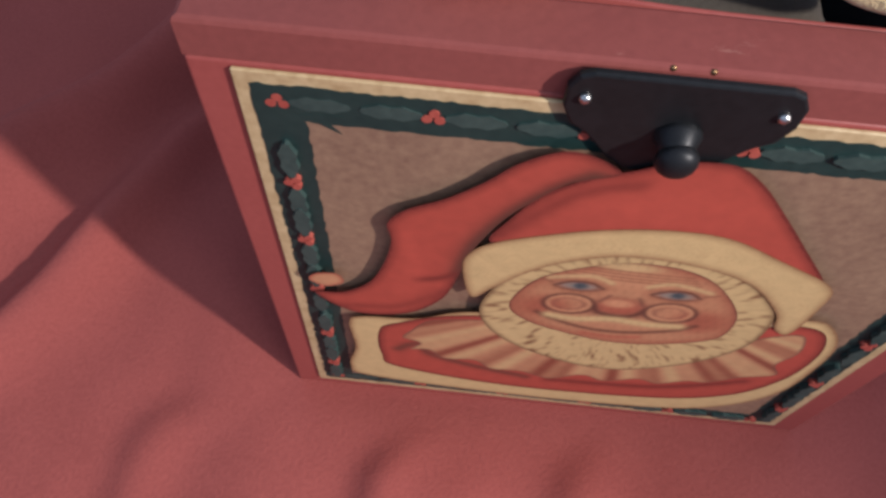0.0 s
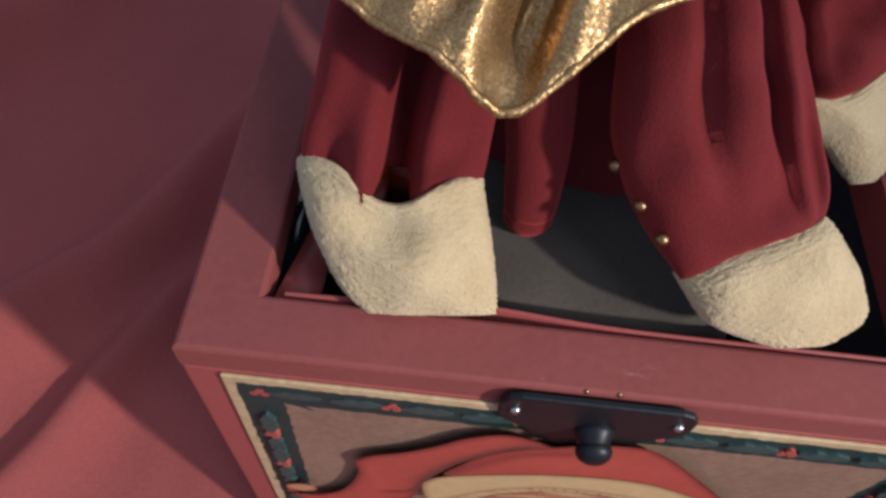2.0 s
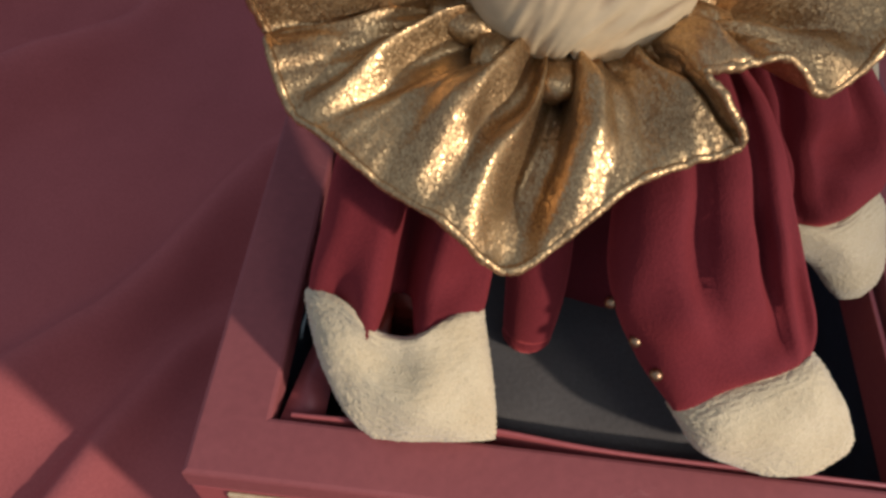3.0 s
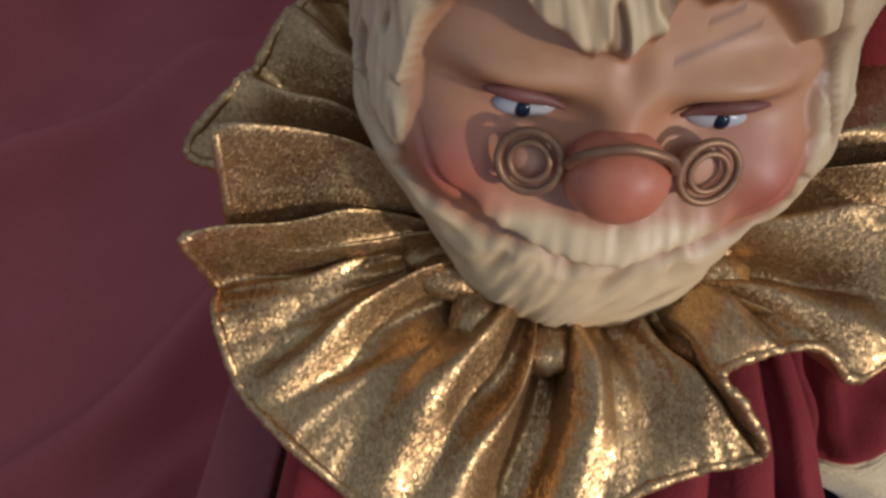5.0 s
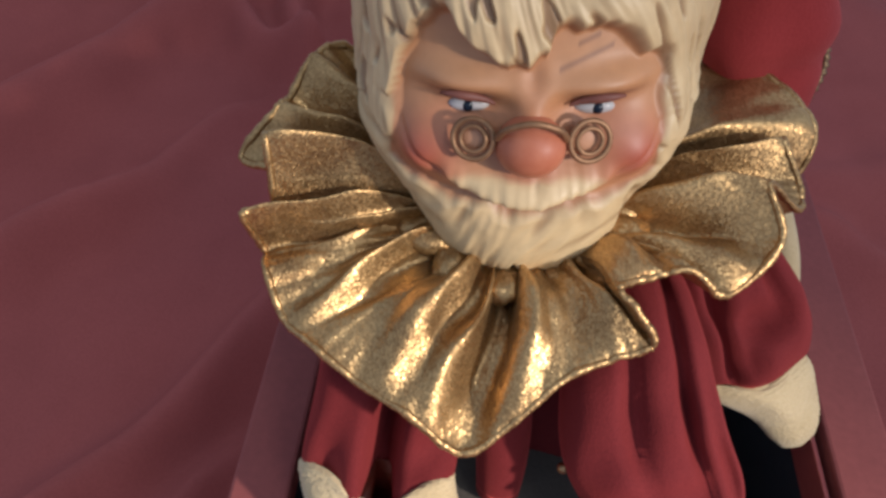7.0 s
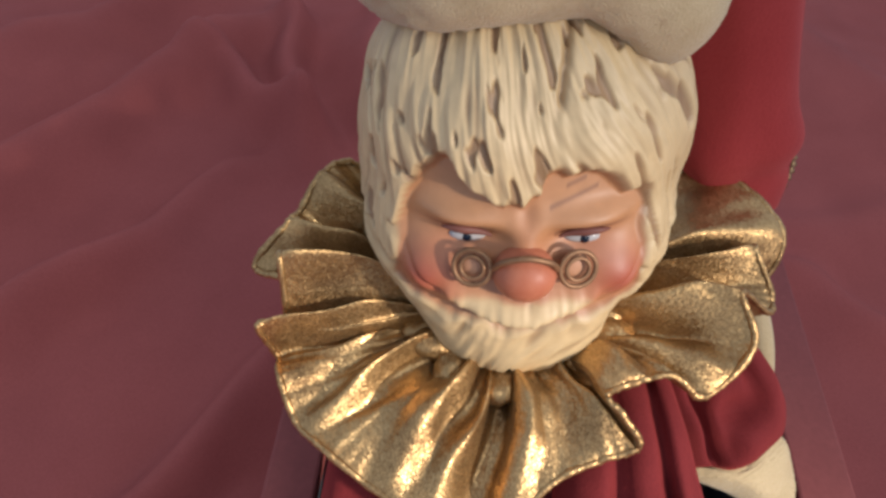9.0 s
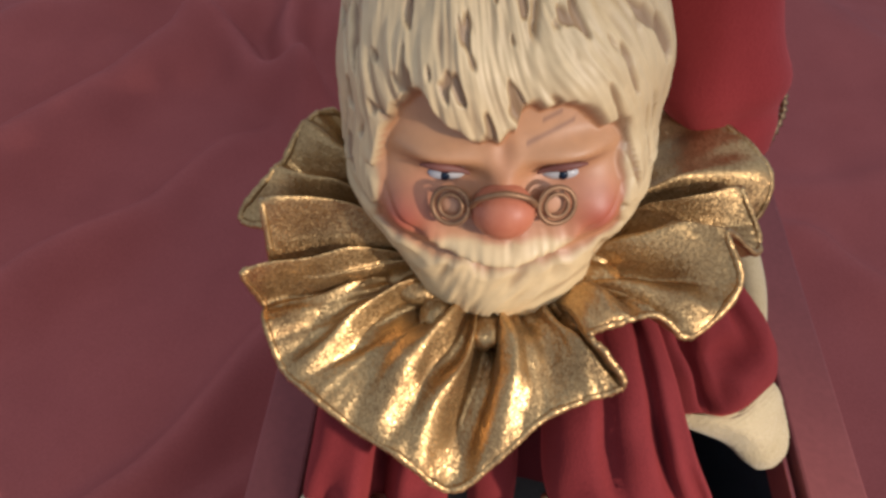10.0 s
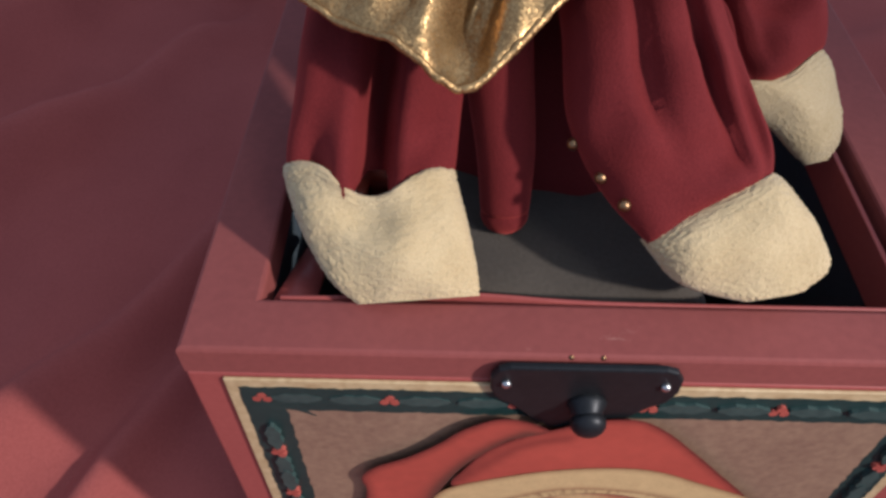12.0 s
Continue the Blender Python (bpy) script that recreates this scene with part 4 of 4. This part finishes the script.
    mouth = bump2(a, u, 0, -0.0306 + 0.0060 * (a / 0.0155) ** 2, 0.0160, 0.0009) if front else 0.0
    if front:
        grow += 0.0040 * nose + 0.0026 * bridge + 0.0042 * cheek * face - 0.0030 * socket + 0.0034 * brow * face - 0.0016 * bump2(a, u, 0.0, -0.0045, 0.0022, 0.0035)
        rough_t = 0.0009 * noise.noise((a * 520, u * 120, 3.0))
        grow += tash * (0.0075 + rough_t * 1.8) - 0.0042 * mouth
        blush = min(1.0, 0.95 * cheek + 0.75 * bump2(a, u, 0.0, -0.0185, 0.0062, 0.0052) + 0.35 * bridge * 0.5 + 0.25 * socket)
        col = col * (1 - blush) + BLUSH * blush
        t = step(0.30, 0.55, tash)
        col = col * (1 - t) + HAIR * t
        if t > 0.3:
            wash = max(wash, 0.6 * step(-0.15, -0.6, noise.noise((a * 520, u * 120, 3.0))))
        m = step(0.35, 0.8, mouth)
        col = col * (1 - m) + LIP * m
        for sx in (-0.0145, 0.0145):
            arch = -0.0078 + 0.16 * (abs(a) - 0.0145)
            line = bump2(a, u, sx, arch, 0.0060, 0.0008)
            col = col * (1 - 0.75 * line * face) + BROWN * 0.75 * line * face
        for x0, y0, x1, y1 in ((0.0045, -0.0026, 0.0150, 0.0020), (0.0080, 0.0022, 0.0120, 0.0040)):
            q = max(0.0, min(1.0, (a - x0) / (x1 - x0)))
            line = math.exp(-((u - y0 - (y1 - y0) * q) / 0.0006) ** 2) * (1 if x0 < a < x1 else 0)
            col = col * (1 - 0.55 * line * face) + BROWN * 0.55 * line * face
    h = step(0.35, 0.75, hairy)
    col = col * (1 - h) + HAIR * h
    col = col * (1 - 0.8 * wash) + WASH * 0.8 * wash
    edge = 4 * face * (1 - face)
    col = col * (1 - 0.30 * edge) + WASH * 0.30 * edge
    # beard runs to a blunt point
    if u < -0.03 and f > -0.01:
        grow += 0.0035 * step(-0.03, -0.046, u) * math.exp(-(a / 0.018) ** 2)
    r += grow
    return HC + HX * (r * d[0]) + HF * (r * d[1]) + HU * (r * d[2]), col


NT, NH = 460, 300
grid_p, grid_c = [], []
for i in range(NH):
    ph = -math.pi / 2 * 0.995 + math.pi * 0.995 * i / (NH - 1)
    row, cr = [], []
    for j in range(NT):
        th = 2 * math.pi * j / NT
        th = th - 0.55 * math.sin(th)
        p, c = head_point(th, ph)
        row.append(p)
        cr.append(c)
    grid_p.append(row)
    grid_c.append(cr)
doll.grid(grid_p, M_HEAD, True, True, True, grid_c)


def on_head(a, u, out=0.0):
    """A point on the front of the head, out beyond its surface."""
    th, ph = math.asin(max(-1, min(1, a / 0.036))), math.asin(max(-1, min(1, u / 0.047)))
    for _ in range(6):
        p = head_point(th, ph)[0] - HC
        th += (a - p.dot(HX)) / 0.034
        ph += (u - p.dot(HU)) / 0.034
    p = head_point(th, ph)[0]
    return p + (p - HC).normalized() * out


M_SPECS = painted("bronze_paint", (0.20, 0.105, 0.05), (0.30, 0.165, 0.08), 0.45, 90, 0.1, 0.45)
M_NOSE = painted("nose_paint", (0.40, 0.125, 0.062), (0.46, 0.165, 0.085), 0.45, 90)
M_EYE = painted("eye_white", (0.42, 0.40, 0.38), (0.50, 0.47, 0.44), 0.25, 60)
M_IRIS = painted("eye_blue", (0.008, 0.012, 0.02), (0.012, 0.02, 0.035), 0.2, 60)
for sx in (-0.0122, 0.0122):
    e = on_head(sx, -0.0104, 0.0004)
    rot = [math.degrees(q) for q in Matrix((HX, HU, -HX.cross(HU) * -1)).transposed().to_euler()]
    doll.ball(e, (0.0042, 0.0017, 0.0015), M_EYE, rot, 20)
    doll.ball(on_head(sx + 0.0002, -0.0102, 0.0016), (0.0012, 0.0013, 0.0008), M_IRIS, rot, 14)
    lid = [on_head(sx + k * 0.0052, -0.0084 + 0.0007 * (1 - k * k) + 0.0010 * k * (1 if sx > 0 else -1), 0.0012) for k in np.linspace(-1, 1, 14)]
    doll.tube(lid, list(0.0010 * np.sin(np.linspace(0.3, 2.84, 14))), M_SEPIA, 8)
# nose
doll.ball(HC + HF * 0.0350 - HU * 0.0172, (0.0070, 0.0066, 0.0063), M_NOSE, (-15, 0, 0), 30)
# spectacles low on the nose
for ga in (-0.0109, 0.0109):
    g = HC + HX * ga + HF * 0.0334 - HU * 0.0160
    n = (HF * 0.8 + HU * 0.1 + HX * (0.2 if ga > 0 else -0.2)).normalized()
    sx = HX - n * HX.dot(n)
    sx.normalize()
    sy = n.cross(sx)
    doll.tube([g + n * 0.0022 + (sx * math.cos(a) + sy * math.sin(a)) * 0.0041 for a in np.linspace(0, 2 * math.pi, 33)[:-1]], 0.0006, M_SPECS, 10, True)
    doll.ball(g + n * 0.0000, (0.0034, 0.0034, 0.0012), M_SKIN, [math.degrees(q) for q in n.to_track_quat("Z", "Y").to_euler()], 18)
    doll.tube([g + n * 0.0022 + (sx * math.cos(a) + sy * math.sin(a)) * 0.0026 for a in np.linspace(0, 2 * math.pi, 25)[:-1]], 0.0005, M_SPECS, 8, True)
doll.tube(smoothed([HC + HX * qa + HF * qf + HU * qu for qa, qf, qu in ((-0.0068, 0.0370, -0.0150), (-0.0050, 0.0395, -0.0122), (0.0, 0.0408, -0.0105), (0.0050, 0.0395, -0.0122), (0.0068, 0.0370, -0.0150))], 24), 0.0007, M_SPECS, 10)

# hat: plush brim, red crown and hanging tail with gold braid
brim_line = smoothed([(0.034, 0.130, 0.3290), (0.0345, 0.112, 0.3345), (0.0395, 0.102, 0.3375), (0.050, 0.0965, 0.3395), (0.0624, 0.0945, 0.3432), (0.0748, 0.0960, 0.3455), (0.086, 0.0975, 0.3410), (0.0935, 0.1005, 0.3370), (0.0965, 0.113, 0.335), (0.095, 0.133, 0.331), (0.085, 0.150, 0.325), (0.064, 0.155, 0.322), (0.044, 0.148, 0.323)], 90, True)
ring = []
for i, p in enumerate(brim_line):
    p = Vector(p)
    q = Vector(brim_line[(i + 1) % 90]) - Vector(brim_line[i - 1])
    q.normalize()
    out = q.cross(Vector((0, 0, 1))).normalized()
    row = []
    for j in range(48):
        a = 2 * math.pi * j / 48
        w = 1 + 0.18 * noise.noise((p.x * 70, p.y * 70, math.cos(a))) + 0.22 * math.exp(-((p.x - 0.094) / 0.010) ** 2 - ((p.y - 0.1) / 0.014) ** 2)
        s = p + out * (0.0085 * w * math.cos(a)) + Vector((0, 0, 1)) * (0.0115 * w * math.sin(a))
        s += Vector((1, 1, 1)) * 0.0005 * noise.noise(s * 900)
        row.append(s)
    ring.append(row)
ring.append(ring[0])
doll.grid(ring, M_FUR, True)
tail = smoothed([(0.070, 0.125, 0.345), (0.080, 0.130, 0.362), (0.094, 0.140, 0.355), (0.107, 0.146, 0.338), (0.1205, 0.1470, 0.312), (0.1280, 0.1430, 0.287), (0.1340, 0.1380, 0.266), (0.138, 0.134, 0.252)], 60)
rad = smoothed([(0.034,), (0.030,), (0.025,), (0.0205,), (0.0175,), (0.0165,), (0.0160,), (0.012,)], 60)[:, 0]
tpts, side = [], None
for i, p in enumerate(tail):
    p = Vector(p)
    d = (Vector(tail[min(i + 1, 59)]) - Vector(tail[max(i - 1, 0)])).normalized()
    side = Vector((0, 1, 0)) if side is None else side
    side = (side - d * side.dot(d)).normalized()
    up = d.cross(side)
    row = []
    for j in range(60):
        a = 2 * math.pi * j / 60
        k = 1 + 0.10 * math.sin(3 * a + i * 0.12) * (i / 60) + 0.10 * noise.noise((math.cos(a) * 1.5, math.sin(a) * 1.5, i * 0.09)) + 0.09 * math.exp(-((i - 47) / 2.5) ** 2) - 0.10 * math.exp(-((i - 51) / 2.0) ** 2)
        row.append(p + (side * math.cos(a) + up * math.sin(a)) * rad[i] * k)
    tpts.append(row)
doll.grid(tpts, M_FELT, True, True, True)
braid = smoothed([(0.1565, 0.1540, 0.2640), (0.1580, 0.1500, 0.2560), (0.1545, 0.1440, 0.2480)], 30)
doll.tube(braid, [0.0012 + 0.0004 * math.sin(k * 2.1) for k in range(30)], M_BRASS, 10)
tagged(new("doll", doll.mesh("doll")), "bearded doll in red velvet with a gold ruff, inside the box", "doll")
